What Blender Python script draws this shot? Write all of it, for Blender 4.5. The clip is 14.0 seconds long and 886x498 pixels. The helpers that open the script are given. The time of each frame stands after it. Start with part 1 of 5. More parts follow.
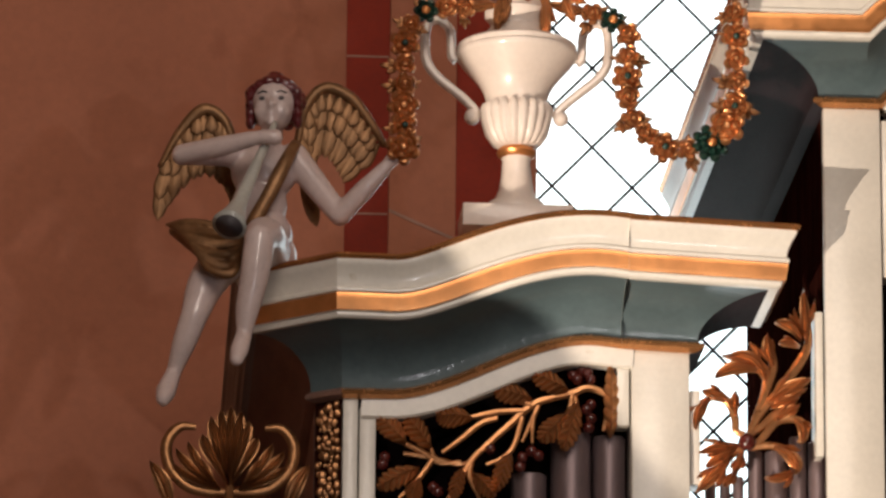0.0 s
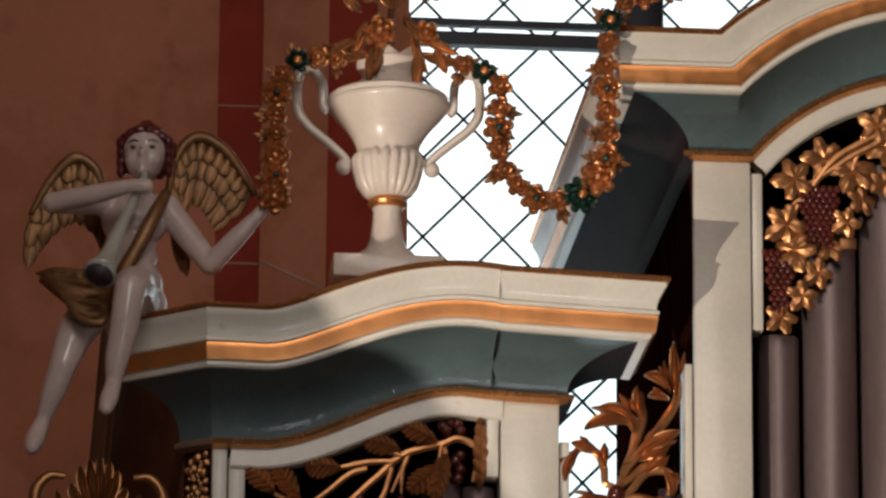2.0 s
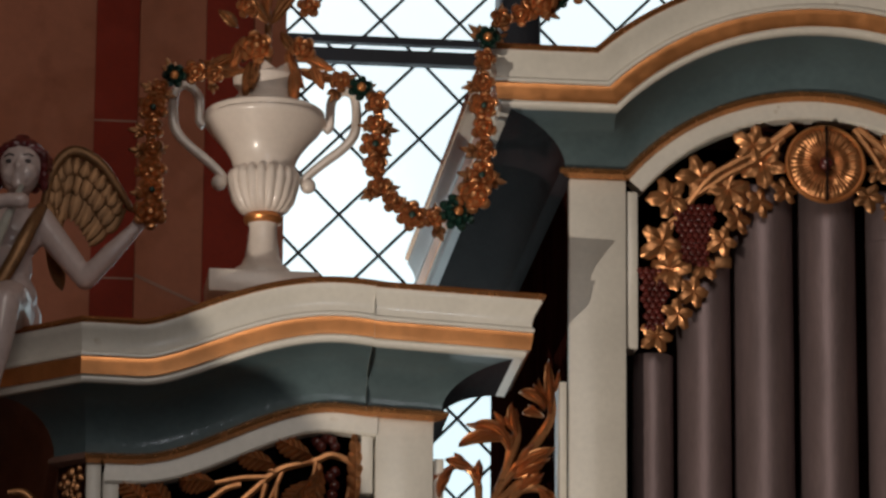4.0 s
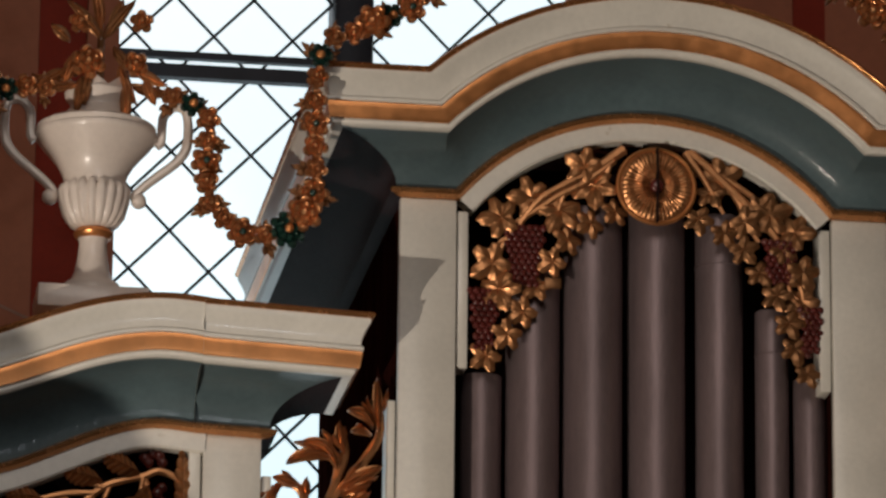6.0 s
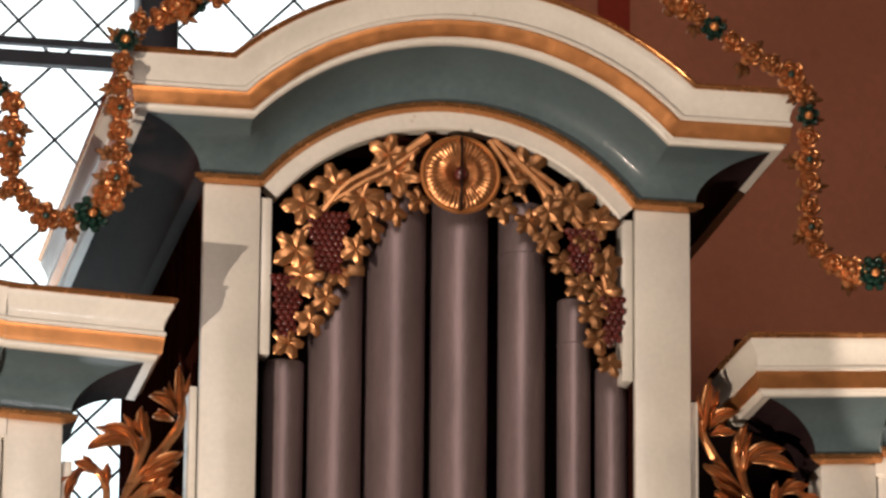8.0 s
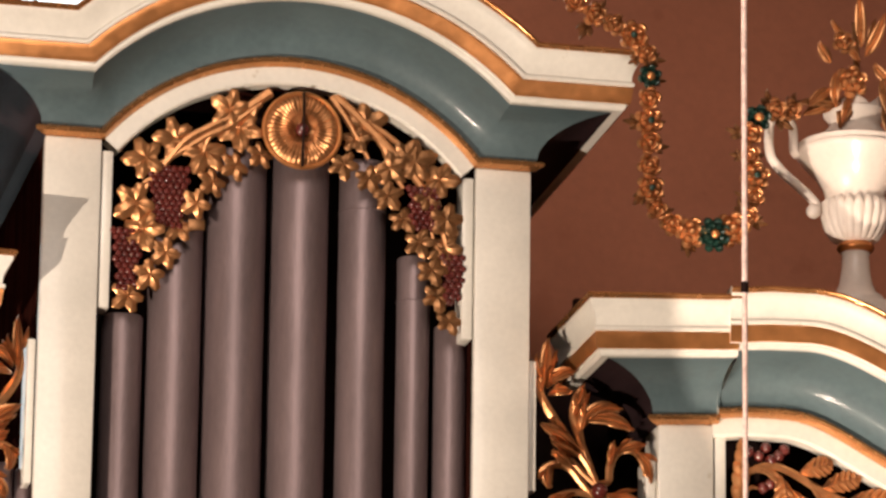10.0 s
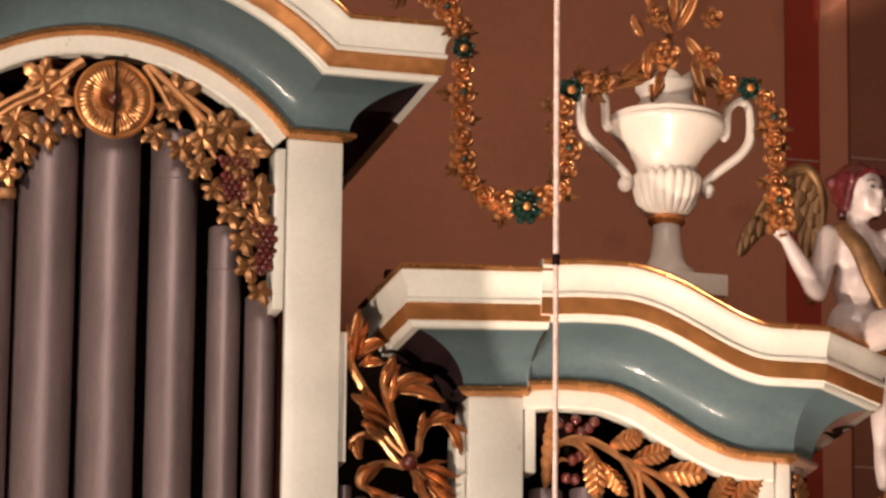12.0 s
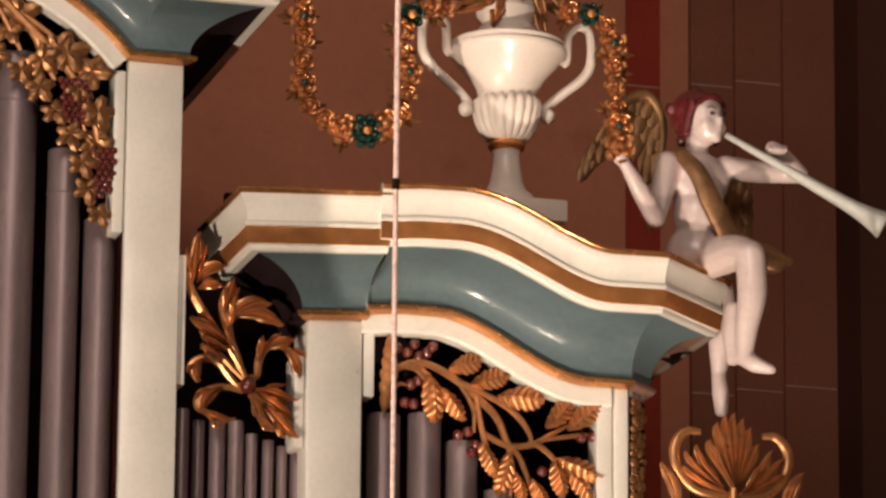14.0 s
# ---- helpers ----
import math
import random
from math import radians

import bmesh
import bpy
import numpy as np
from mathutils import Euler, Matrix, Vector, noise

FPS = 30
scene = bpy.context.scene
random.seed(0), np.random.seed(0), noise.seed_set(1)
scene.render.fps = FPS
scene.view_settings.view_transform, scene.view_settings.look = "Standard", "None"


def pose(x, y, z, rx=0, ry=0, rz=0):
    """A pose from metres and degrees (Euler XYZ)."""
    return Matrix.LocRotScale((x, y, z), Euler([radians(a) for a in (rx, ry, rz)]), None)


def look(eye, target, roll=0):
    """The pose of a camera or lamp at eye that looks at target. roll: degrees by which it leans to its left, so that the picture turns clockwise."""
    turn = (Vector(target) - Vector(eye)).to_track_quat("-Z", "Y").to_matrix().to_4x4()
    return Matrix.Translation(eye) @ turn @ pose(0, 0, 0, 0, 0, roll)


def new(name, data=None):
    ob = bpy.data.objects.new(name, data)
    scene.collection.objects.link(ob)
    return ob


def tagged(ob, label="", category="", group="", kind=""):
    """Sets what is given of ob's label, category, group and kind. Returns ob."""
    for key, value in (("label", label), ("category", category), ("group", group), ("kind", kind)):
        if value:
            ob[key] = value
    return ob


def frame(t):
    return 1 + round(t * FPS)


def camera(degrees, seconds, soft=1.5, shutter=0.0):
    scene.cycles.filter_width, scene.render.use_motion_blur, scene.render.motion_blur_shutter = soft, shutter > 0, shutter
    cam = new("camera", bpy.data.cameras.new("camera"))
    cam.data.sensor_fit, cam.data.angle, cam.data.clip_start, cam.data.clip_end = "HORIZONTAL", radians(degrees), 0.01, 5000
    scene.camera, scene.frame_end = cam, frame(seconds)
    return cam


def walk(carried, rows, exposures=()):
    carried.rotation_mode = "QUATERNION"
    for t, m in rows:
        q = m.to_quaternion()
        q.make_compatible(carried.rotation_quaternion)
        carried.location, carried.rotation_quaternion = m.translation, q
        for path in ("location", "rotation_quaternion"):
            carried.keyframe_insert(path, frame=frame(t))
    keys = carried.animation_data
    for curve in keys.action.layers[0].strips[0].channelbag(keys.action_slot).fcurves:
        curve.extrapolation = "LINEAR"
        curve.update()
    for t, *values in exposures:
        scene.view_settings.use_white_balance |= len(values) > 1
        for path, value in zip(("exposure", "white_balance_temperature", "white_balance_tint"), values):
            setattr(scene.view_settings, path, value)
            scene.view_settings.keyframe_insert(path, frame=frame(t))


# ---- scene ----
cam = camera(9.75, 14.0, soft=2.7)
Z0 = 6.00  # height of the centre tower's gilt trim above the floor
EYE = Vector((-2.658, -14.279, Z0 -4.405))
# seconds, heading (degrees right of straight ahead), tilt up, roll
ROWS = [
    (0.0, 3.365, 15.450, 0.506),
    (0.5, 3.725, 15.569, 0.565),
    (1.0, 4.133, 15.726, 0.527),
    (1.5, 4.488, 15.874, 0.486),
    (2.0, 4.844, 16.019, 0.463),
    (2.5, 5.145, 16.089, 0.423),
    (5.0, 7.171, 16.302, 0.480),
    (5.5, 7.657, 16.362, 0.521),
    (6.0, 8.219, 16.430, 0.606),
    (6.5, 8.774, 16.447, 0.539),
    (7.0, 9.412, 16.425, 0.518),
    (7.5, 9.949, 16.382, 0.512),
    (8.0, 10.479, 16.308, 0.490),
    (8.2, 10.658, 16.298, 0.526),
    (10.3, 12.627, 15.802, 0.683),
    (10.5, 12.847, 15.794, 0.623),
    (11.0, 13.448, 15.769, 0.690),
    (11.5, 13.962, 15.685, 0.637),
    (12.0, 14.477, 15.551, 0.591),
    (12.5, 14.964, 15.301, 0.588),
    (13.0, 15.447, 15.096, 0.626),
    (13.5, 15.884, 14.900, 0.486),
    (14.0, 16.317, 14.731, 0.504),
]


def aim(heading, tilt):
    a, b = radians(heading), radians(tilt)
    return EYE + Vector((math.sin(a) * math.cos(b), math.cos(a) * math.cos(b), math.sin(b)))


walk(cam, [(t, look(EYE, aim(h, p), r)) for t, h, p, r in ROWS],
     [(0.0, 0.24, 6850, 14), (0.5, 0.02, 6750, 13), (1.5, -0.33, 6600, 11), (2.5, -0.60, 6500, 10), (5.0, -1.10, 6350, 9), (6.0, -1.00, 6400, 10), (7.0, -0.68, 6600, 13), (8.0, -0.05, 6800, 16),
      (10.4, 0.44, 6850, 15), (11.0, 0.43, 6850, 15), (12.0, 0.36, 6900, 15), (14.0, 0.14, 6900, 15)])

# ---- light ----
world = bpy.data.worlds.new("church_daylight")
scene.world = world
world.use_nodes = True
wn = world.node_tree.nodes
sky = wn.new("ShaderNodeTexSky")
sky.sky_type, sky.sun_disc, sky.sun_elevation, sky.sun_rotation = "NISHITA", False, radians(40), radians(150)
wn["Background"].inputs["Strength"].default_value = 0.15
world.node_tree.links.new(sky.outputs[0], wn["Background"].inputs["Color"])


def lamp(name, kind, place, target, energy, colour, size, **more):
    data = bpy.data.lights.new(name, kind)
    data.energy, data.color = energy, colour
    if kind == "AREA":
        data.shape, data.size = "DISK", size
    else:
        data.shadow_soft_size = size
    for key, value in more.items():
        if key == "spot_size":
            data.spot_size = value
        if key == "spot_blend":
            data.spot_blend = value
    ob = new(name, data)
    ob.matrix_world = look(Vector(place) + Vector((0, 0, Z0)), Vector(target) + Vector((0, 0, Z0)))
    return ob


# unseen floodlights inferred from shadow edges, plus an added spot and an added nave fill
# its cone edge stands in for the cast shadow's edge on the left wing
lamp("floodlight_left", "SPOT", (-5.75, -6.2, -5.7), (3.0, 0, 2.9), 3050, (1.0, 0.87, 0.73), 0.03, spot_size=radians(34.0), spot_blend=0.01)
lamp("floodlight_right", "SPOT", (0.95, -3.6, -5.6), (2.08, -0.2, -0.05), 1080, (1.0, 0.85, 0.70), 0.03, spot_size=radians(17.4), spot_blend=0.04)
# added cool spot that fills the shaded left wing and wall
lamp("added_spot_middle", "SPOT", (-0.45, -9.0, -2.40), (-2.7, 0.5, -0.3), 195, (0.90, 0.93, 1.0), 0.06, spot_size=radians(25), spot_blend=0.5)
lamp("nave_fill", "AREA", (-1.6, -9, 3.0), (-0.6, 0, 0), 265, (1.0, 0.90, 0.81), 4.0)


# ---- materials ----
def rgb(c):
    return (c[0], c[1], c[2], 1)


def material(name, colour, rough=0.5, metal=0.0, vary=0.25, scale=6.0, grain=60.0, bump=0.15, spec=0.5, worn=None, worn_at=0.62, coat=0.0, stretch=(1, 1, 1)):
    """A paint, wood, metal or plaster: large patches, fine grain, and worn spots with a colour of their own."""
    m = bpy.data.materials.new(name)
    m.use_nodes = True
    n, l = m.node_tree.nodes, m.node_tree.links
    b = n["Principled BSDF"]
    pos = n.new("ShaderNodeNewGeometry")
    mp = n.new("ShaderNodeMapping")
    mp.inputs["Scale"].default_value = stretch
    l.new(pos.outputs["Position"], mp.inputs["Vector"])
    big, fine = n.new("ShaderNodeTexNoise"), n.new("ShaderNodeTexNoise")
    for tex, s, det in ((big, scale, 4), (fine, grain, 3)):
        tex.inputs["Scale"].default_value, tex.inputs["Detail"].default_value = s, det
        l.new(mp.outputs[0], tex.inputs["Vector"])
    ramp = n.new("ShaderNodeMapRange")
    ramp.inputs["From Min"].default_value, ramp.inputs["From Max"].default_value = 0.3, 0.7
    ramp.inputs["To Min"].default_value, ramp.inputs["To Max"].default_value = 1 - vary, 1 + vary
    l.new(big.outputs["Fac"], ramp.inputs["Value"])
    ramp2 = n.new("ShaderNodeMapRange")
    ramp2.inputs["From Min"].default_value, ramp2.inputs["From Max"].default_value = 0.3, 0.7
    ramp2.inputs["To Min"].default_value, ramp2.inputs["To Max"].default_value = 1 - vary * 0.5, 1 + vary * 0.5
    l.new(fine.outputs["Fac"], ramp2.inputs["Value"])
    mul = n.new("ShaderNodeMath")
    mul.operation = "MULTIPLY"
    l.new(ramp.outputs[0], mul.inputs[0]), l.new(ramp2.outputs[0], mul.inputs[1])
    tint = n.new("ShaderNodeMix")
    tint.data_type, tint.blend_type = "RGBA", "MULTIPLY"
    tint.inputs[0].default_value, tint.inputs[6].default_value = 1.0, rgb(colour)
    l.new(mul.outputs[0], tint.inputs[7])
    out = tint.outputs[2]
    if worn:
        spots = n.new("ShaderNodeTexNoise")
        spots.inputs["Scale"].default_value, spots.inputs["Detail"].default_value = scale * 3.1, 6
        l.new(mp.outputs[0], spots.inputs["Vector"])
        cut = n.new("ShaderNodeMapRange")
        cut.inputs["From Min"].default_value, cut.inputs["From Max"].default_value = worn_at, worn_at + 0.06
        l.new(spots.outputs["Fac"], cut.inputs["Value"])
        over = n.new("ShaderNodeMix")
        over.data_type = "RGBA"
        over.inputs[7].default_value = rgb(worn)
        l.new(cut.outputs[0], over.inputs[0]), l.new(out, over.inputs[6])
        out = over.outputs[2]
    l.new(out, b.inputs["Base Color"])
    rr = n.new("ShaderNodeMapRange")
    rr.inputs["To Min"].default_value, rr.inputs["To Max"].default_value = max(rough - 0.12, 0.05), min(rough + 0.12, 1)
    l.new(fine.outputs["Fac"], rr.inputs["Value"]), l.new(rr.outputs[0], b.inputs["Roughness"])
    b.inputs["Metallic"].default_value, b.inputs["Specular IOR Level"].default_value = metal, spec
    b.inputs["Coat Weight"].default_value, b.inputs["Coat Roughness"].default_value = coat, 0.12
    if bump:
        bp = n.new("ShaderNodeBump")
        bp.inputs["Strength"].default_value, bp.inputs["Distance"].default_value = bump, 0.004
        add = n.new("ShaderNodeMath")
        l.new(big.outputs["Fac"], add.inputs[0]), l.new(fine.outputs["Fac"], add.inputs[1])
        l.new(add.outputs[0], bp.inputs["Height"]), l.new(bp.outputs[0], b.inputs["Normal"])
        l.new(bp.outputs[0], b.inputs["Coat Normal"])
    return m


def plain_glow(name, colour, strength):
    m = bpy.data.materials.new(name)
    m.use_nodes = True
    n, l = m.node_tree.nodes, m.node_tree.links
    n.remove(n["Principled BSDF"])
    e = n.new("ShaderNodeEmission")
    noise_tex = n.new("ShaderNodeTexNoise")
    noise_tex.inputs["Scale"].default_value = 0.9
    mix = n.new("ShaderNodeMix")
    mix.data_type = "RGBA"
    mix.inputs[6].default_value, mix.inputs[7].default_value = rgb(colour), (1.0, 1.0, 1.0, 1)
    cut = n.new("ShaderNodeMapRange")
    cut.inputs["From Min"].default_value, cut.inputs["From Max"].default_value = 0.34, 0.50
    l.new(noise_tex.outputs["Fac"], cut.inputs["Value"]), l.new(cut.outputs[0], mix.inputs[0])
    l.new(mix.outputs[2], e.inputs["Color"])
    e.inputs["Strength"].default_value = strength
    l.new(e.outputs[0], n["Material Output"].inputs["Surface"])
    return m


WHITE = material("aged_white_paint", (0.74, 0.70, 0.62), 0.38, vary=0.07, scale=5, bump=0.12, worn=(0.60, 0.54, 0.44), worn_at=0.70, coat=0.25)
BLUE = material("grey_blue_gloss_paint", (0.090, 0.132, 0.142), 0.50, vary=0.14, scale=5, grain=48, bump=0.30, spec=0.3, coat=0.22)
GOLD = material("gilding", (0.68, 0.285, 0.100), 0.34, metal=0.78, vary=0.16, scale=7, grain=26, bump=0.26)
# for aged carving, and as the shaded copy of the bronzed gilding
OLDSHADEGOLD = material("aged_and_shaded_gilding", (0.31, 0.145, 0.060), 0.38, metal=0.76, vary=0.25, scale=14, grain=90, bump=0.10, worn=(0.20, 0.095, 0.04), worn_at=0.60)
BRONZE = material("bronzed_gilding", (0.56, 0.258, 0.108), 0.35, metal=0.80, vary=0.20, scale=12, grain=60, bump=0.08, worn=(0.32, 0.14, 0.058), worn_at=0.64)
DULLGOLD = material("dull_wing_gilding", (0.25, 0.130, 0.058), 0.48, metal=0.6, vary=0.25, scale=16, grain=90, bump=0.10)
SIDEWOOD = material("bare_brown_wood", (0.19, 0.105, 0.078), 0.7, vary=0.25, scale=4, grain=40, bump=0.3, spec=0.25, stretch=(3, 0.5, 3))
SIDEGREY = material("grey_brown_return", (0.20, 0.155, 0.125), 0.6, vary=0.2, scale=4, grain=40, bump=0.25, spec=0.3, stretch=(3, 0.5, 3))
DARKRETURN = material("dark_brown_return", (0.020, 0.0105, 0.0115), 0.7, vary=0.35, scale=5, grain=40, bump=0.25, spec=0.10, stretch=(3, 0.6, 3))
# two darker plasters: light fading to the right is put into their colour
SHADEDPIER = material("shaded_pier_plaster", (0.24, 0.088, 0.054), 0.85, vary=0.12, scale=2, bump=0.2, spec=0.2)
DEEPSHADE = material("deep_shaded_plaster", (0.075, 0.028, 0.018), 0.85, vary=0.15, scale=2, bump=0.2, spec=0.2)
COPPER = material("copper_red_gilding", (0.56, 0.25, 0.095), 0.25, metal=0.82, vary=0.14, scale=8, grain=30, bump=0.25)
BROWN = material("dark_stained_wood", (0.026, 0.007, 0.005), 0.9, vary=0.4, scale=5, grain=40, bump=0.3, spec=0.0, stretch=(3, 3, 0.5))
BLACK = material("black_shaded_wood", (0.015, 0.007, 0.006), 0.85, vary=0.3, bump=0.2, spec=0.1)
TIN = material("dull_tin", (0.230, 0.170, 0.172), 0.46, metal=0.6, vary=0.16, scale=7, grain=90, bump=0.12, worn=(0.21, 0.17, 0.16), worn_at=0.70, stretch=(2, 2, 0.35))
PLASTER = material("brown_red_plaster", (0.48, 0.186, 0.112), 0.85, vary=0.10, scale=1.4, grain=35, bump=0.2, spec=0.2, worn=(0.42, 0.158, 0.094), worn_at=0.62)
RED = material("oxide_red_paint", (0.30, 0.035, 0.018), 0.75, vary=0.14, scale=3, bump=0.2, spec=0.25)
JOINT = material("pale_painted_joint", (0.42, 0.24, 0.18), 0.85, vary=0.15)
SKIN = material("white_pink_limewood_paint", (0.58, 0.465, 0.44), 0.32, vary=0.08, scale=9, bump=0.10, coat=0.5)
HAIR = material("red_brown_hair_paint", (0.105, 0.012, 0.014), 0.3, vary=0.3, scale=30, bump=0.4, coat=0.4)
# paint of eyes and brows, also the shade inside the trumpet bells
EYES_BELL = material("brow_paint_and_bell_shade", (0.055, 0.045, 0.048), 0.6)
GREEN = material("dark_green_paint", (0.006, 0.030, 0.021), 0.35, vary=0.25, scale=20, bump=0.2, coat=0.1)
GRAPE = material("dark_red_glaze", (0.10, 0.016, 0.012), 0.25, vary=0.3, scale=25, bump=0.1, coat=0.4)
URN = material("cream_urn_paint", (0.78, 0.68, 0.60), 0.38, vary=0.06, scale=6, bump=0.10, coat=0.3)
STONE = material("grey_stone_floor", (0.26, 0.23, 0.20), 0.7, vary=0.2, scale=2)
VAULT = material("pale_limewash", (0.62, 0.52, 0.42), 0.9, vary=0.1, scale=1)
LEAD = material("dark_lead", (0.035, 0.05, 0.055), 0.55, metal=0.5, vary=0.2)
IRON = material("painted_iron", (0.025, 0.03, 0.045), 0.5, metal=0.3, vary=0.2)
ROPE = material("pink_cord", (0.92, 0.66, 0.58), 0.8, vary=0.25, scale=60, grain=200, bump=0.4)
SKYGLOW = plain_glow("overcast_sky", (0.74, 0.92, 0.97), 2.5)


def glass_material():
    m = bpy.data.materials.new("old_window_glass")
    m.use_nodes = True
    n, l = m.node_tree.nodes, m.node_tree.links
    clear, gloss, mix = n.new("ShaderNodeBsdfTransparent"), n.new("ShaderNodeBsdfGlossy"), n.new("ShaderNodeMixShader")
    clear.inputs[0].default_value = (0.93, 0.97, 0.98, 1)
    gloss.inputs["Roughness"].default_value = 0.08
    fres = n.new("ShaderNodeFresnel")
    fres.inputs[0].default_value = 1.45
    l.new(fres.outputs[0], mix.inputs[0]), l.new(clear.outputs[0], mix.inputs[1]), l.new(gloss.outputs[0], mix.inputs[2])
    l.new(mix.outputs[0], n["Material Output"].inputs["Surface"])
    return m


GLASS = glass_material()


# ---- building helpers ----
def thing(name, label, category, base=(0, 0, 0), group="", kind=""):
    """A top-level Empty; base is measured from the centre tower's trim."""
    ob = new(name)
    ob.empty_display_size = 0.05
    ob.location = Vector(base) + Vector((0, 0, Z0))
    return tagged(ob, label, category, group, kind)


def finish(name, bm, mat, smooth=True, angle=40):
    bmesh.ops.recalc_face_normals(bm, faces=bm.faces)
    me = bpy.data.meshes.new(name)
    for e in bm.edges:
        if len(e.link_faces) == 2 and e.calc_face_angle(0) > radians(angle):
            e.smooth = False
    for f in bm.faces:
        f.smooth = smooth
    bm.to_mesh(me)
    bm.free()
    for m in (mat if isinstance(mat, (list, tuple)) else [mat]):
        me.materials.append(m)
    return me


def part(name, bm, mat, parent, label="", smooth=True, at=None):
    """Links a bmesh as one mesh object under a thing or a part."""
    ob = new(name, finish(name, bm, mat, smooth))
    ob.parent = parent
    if at is not None:
        ob.matrix_basis = at
    if label:
        ob["label"] = label
    return ob


def solid(name, bm, mat, label, category, base=(0, 0, 0), kind="", group="", smooth=True):
    """A thing of one mesh."""
    ob = new(name, finish(name, bm, mat, smooth))
    ob.location = Vector(base) + Vector((0, 0, Z0))
    return tagged(ob, label, category, group, kind)


def box(bm, x0, x1, y0, y1, z0, z1, bevel=0.0):
    geo = bmesh.ops.create_cube(bm, size=1)
    vs = geo["verts"]
    for v in vs:
        v.co = Vector(((x0 + x1) / 2 + v.co.x * (x1 - x0), (y0 + y1) / 2 + v.co.y * (y1 - y0), (z0 + z1) / 2 + v.co.z * (z1 - z0)))
    if bevel:
        es = list({e for v in vs for e in v.link_edges})
        bmesh.ops.bevel(bm, geom=es, offset=bevel, segments=2, affect="EDGES", profile=0.5)
    return bm


def boxed(*a, bevel=0.0):
    return box(bmesh.new(), *a, bevel=bevel)


def strip(bm, rows, close=False):
    """Faces between rows of points."""
    vs = [[bm.verts.new(p) for p in r] for r in rows]
    for a, b in zip(vs, vs[1:]):
        n = len(a)
        for i in range(n if close else n - 1):
            j = (i + 1) % n
            try:
                bm.faces.new((a[i], a[j], b[j], b[i]))
            except ValueError:
                pass
    return vs


def lathe(bm, profile, seg=32, at=(0, 0, 0), flute=None):
    """Turns (radius, height) pairs round z."""
    rows = []
    for r, z in profile:
        row = []
        for i in range(seg):
            a = 2 * math.pi * i / seg
            q = flute(a, z, r) if flute else r
            row.append((at[0] + q * math.cos(a), at[1] + q * math.sin(a), at[2] + z))
        rows.append(row)
    vs = strip(bm, rows, close=True)
    for end in (vs[0], vs[-1]):
        try:
            bm.faces.new(end)
        except ValueError:
            pass
    return bm


def smooth_line(points, n=8):
    """A Catmull-Rom line through the points."""
    p = [Vector(q) for q in points]
    p = [p[0] * 2 - p[1]] + p + [p[-1] * 2 - p[-2]]
    out = []
    for i in range(1, len(p) - 2):
        for k in range(n):
            t = k / n
            a, b, c, d = p[i - 1], p[i], p[i + 1], p[i + 2]
            out.append(0.5 * ((2 * b) + (c - a) * t + (2 * a - 5 * b + 4 * c - d) * t * t + (3 * b - a - 3 * c + d) * t ** 3))
    return out + [p[-2]]


def tube(bm, points, radii, seg=8, flat=1.0, side=Vector((0, -1, 0))):
    """A round or flattened rod along points; radii: one number or one for each end, or a list."""
    n = len(points)
    pts = [Vector(q) for q in points]
    rows = []
    for i, q in enumerate(pts):
        t = (pts[min(i + 1, n - 1)] - pts[max(i - 1, 0)]).normalized()
        u = side - t * side.dot(t)
        if u.length < 1e-3:
            u = Vector((1, 0, 0)) - t * t.x
        u.normalize()
        w = t.cross(u)
        if isinstance(radii, (int, float)):
            r = radii
        elif len(radii) == n:
            r = radii[i]
        else:
            f = i / (n - 1) * (len(radii) - 1)
            k = min(int(f), len(radii) - 2)
            r = radii[k] + (radii[k + 1] - radii[k]) * (f - k)
        rows.append([q + w * (r * math.cos(2 * math.pi * k / seg)) + u * (r * flat * math.sin(2 * math.pi * k / seg)) for k in range(seg)])
    vs = strip(bm, rows, close=True)
    for end in (vs[0], vs[-1]):
        bm.faces.new(end)
    return bm


def ball(bm, c, r, seg=10, rings=6, squash=(1, 1, 1), turn=None):
    m = Matrix.Translation(c) @ (turn.to_4x4() if turn else Matrix()) @ Matrix.Diagonal((r * squash[0], r * squash[1], r * squash[2], 1))
    bmesh.ops.create_uvsphere(bm, u_segments=seg, v_segments=rings, radius=1, matrix=m)
    return bm


# ---- organ case ----
# cornice section: (out from the case, up from the trim's lower edge)
def arc_cove(o0, u0, o1, u1, n=9):
    return [(o0 + (o1 - o0) * (1 - math.cos(math.pi / 2 * i / n)), u0 + (u1 - u0) * math.sin(math.pi / 2 * i / n)) for i in range(n + 1)]


SECTION = [
    ("gilt_trim", COPPER, [(-0.01, 0.0), (0.012, 0.0), (0.020, 0.004), (0.031, 0.008), (0.034, 0.015), (0.031, 0.022), (0.018, 0.027), (0.014, 0.030)]),
    ("cove", BLUE, arc_cove(0.014, 0.030, 0.196, 0.140)),
    ("lower_fillet", WHITE, [(0.196, 0.140), (0.222, 0.138), (0.228, 0.144), (0.228, 0.152), (0.236, 0.155)]),
    ("gold_band", GOLD, [(0.236, 0.155), (0.2400, 0.156), (0.2412, 0.160), (0.2430, 0.172), (0.2452, 0.186), (0.2470, 0.198), (0.2465, 0.203), (0.243, 0.205)]),
    ("crown_moulding", WHITE, [(0.243, 0.205), (0.250, 0.208), (0.250, 0.216), (0.243, 0.222), (0.244, 0.238), (0.250, 0.256), (0.261, 0.276), (0.268, 0.286), (0.268, 0.296)]),
    ("gilt_edge", COPPER, [(0.268, 0.296), (0.276, 0.299), (0.280, 0.305), (0.276, 0.312), (0.262, 0.316), (-0.12, 0.317)]),
]


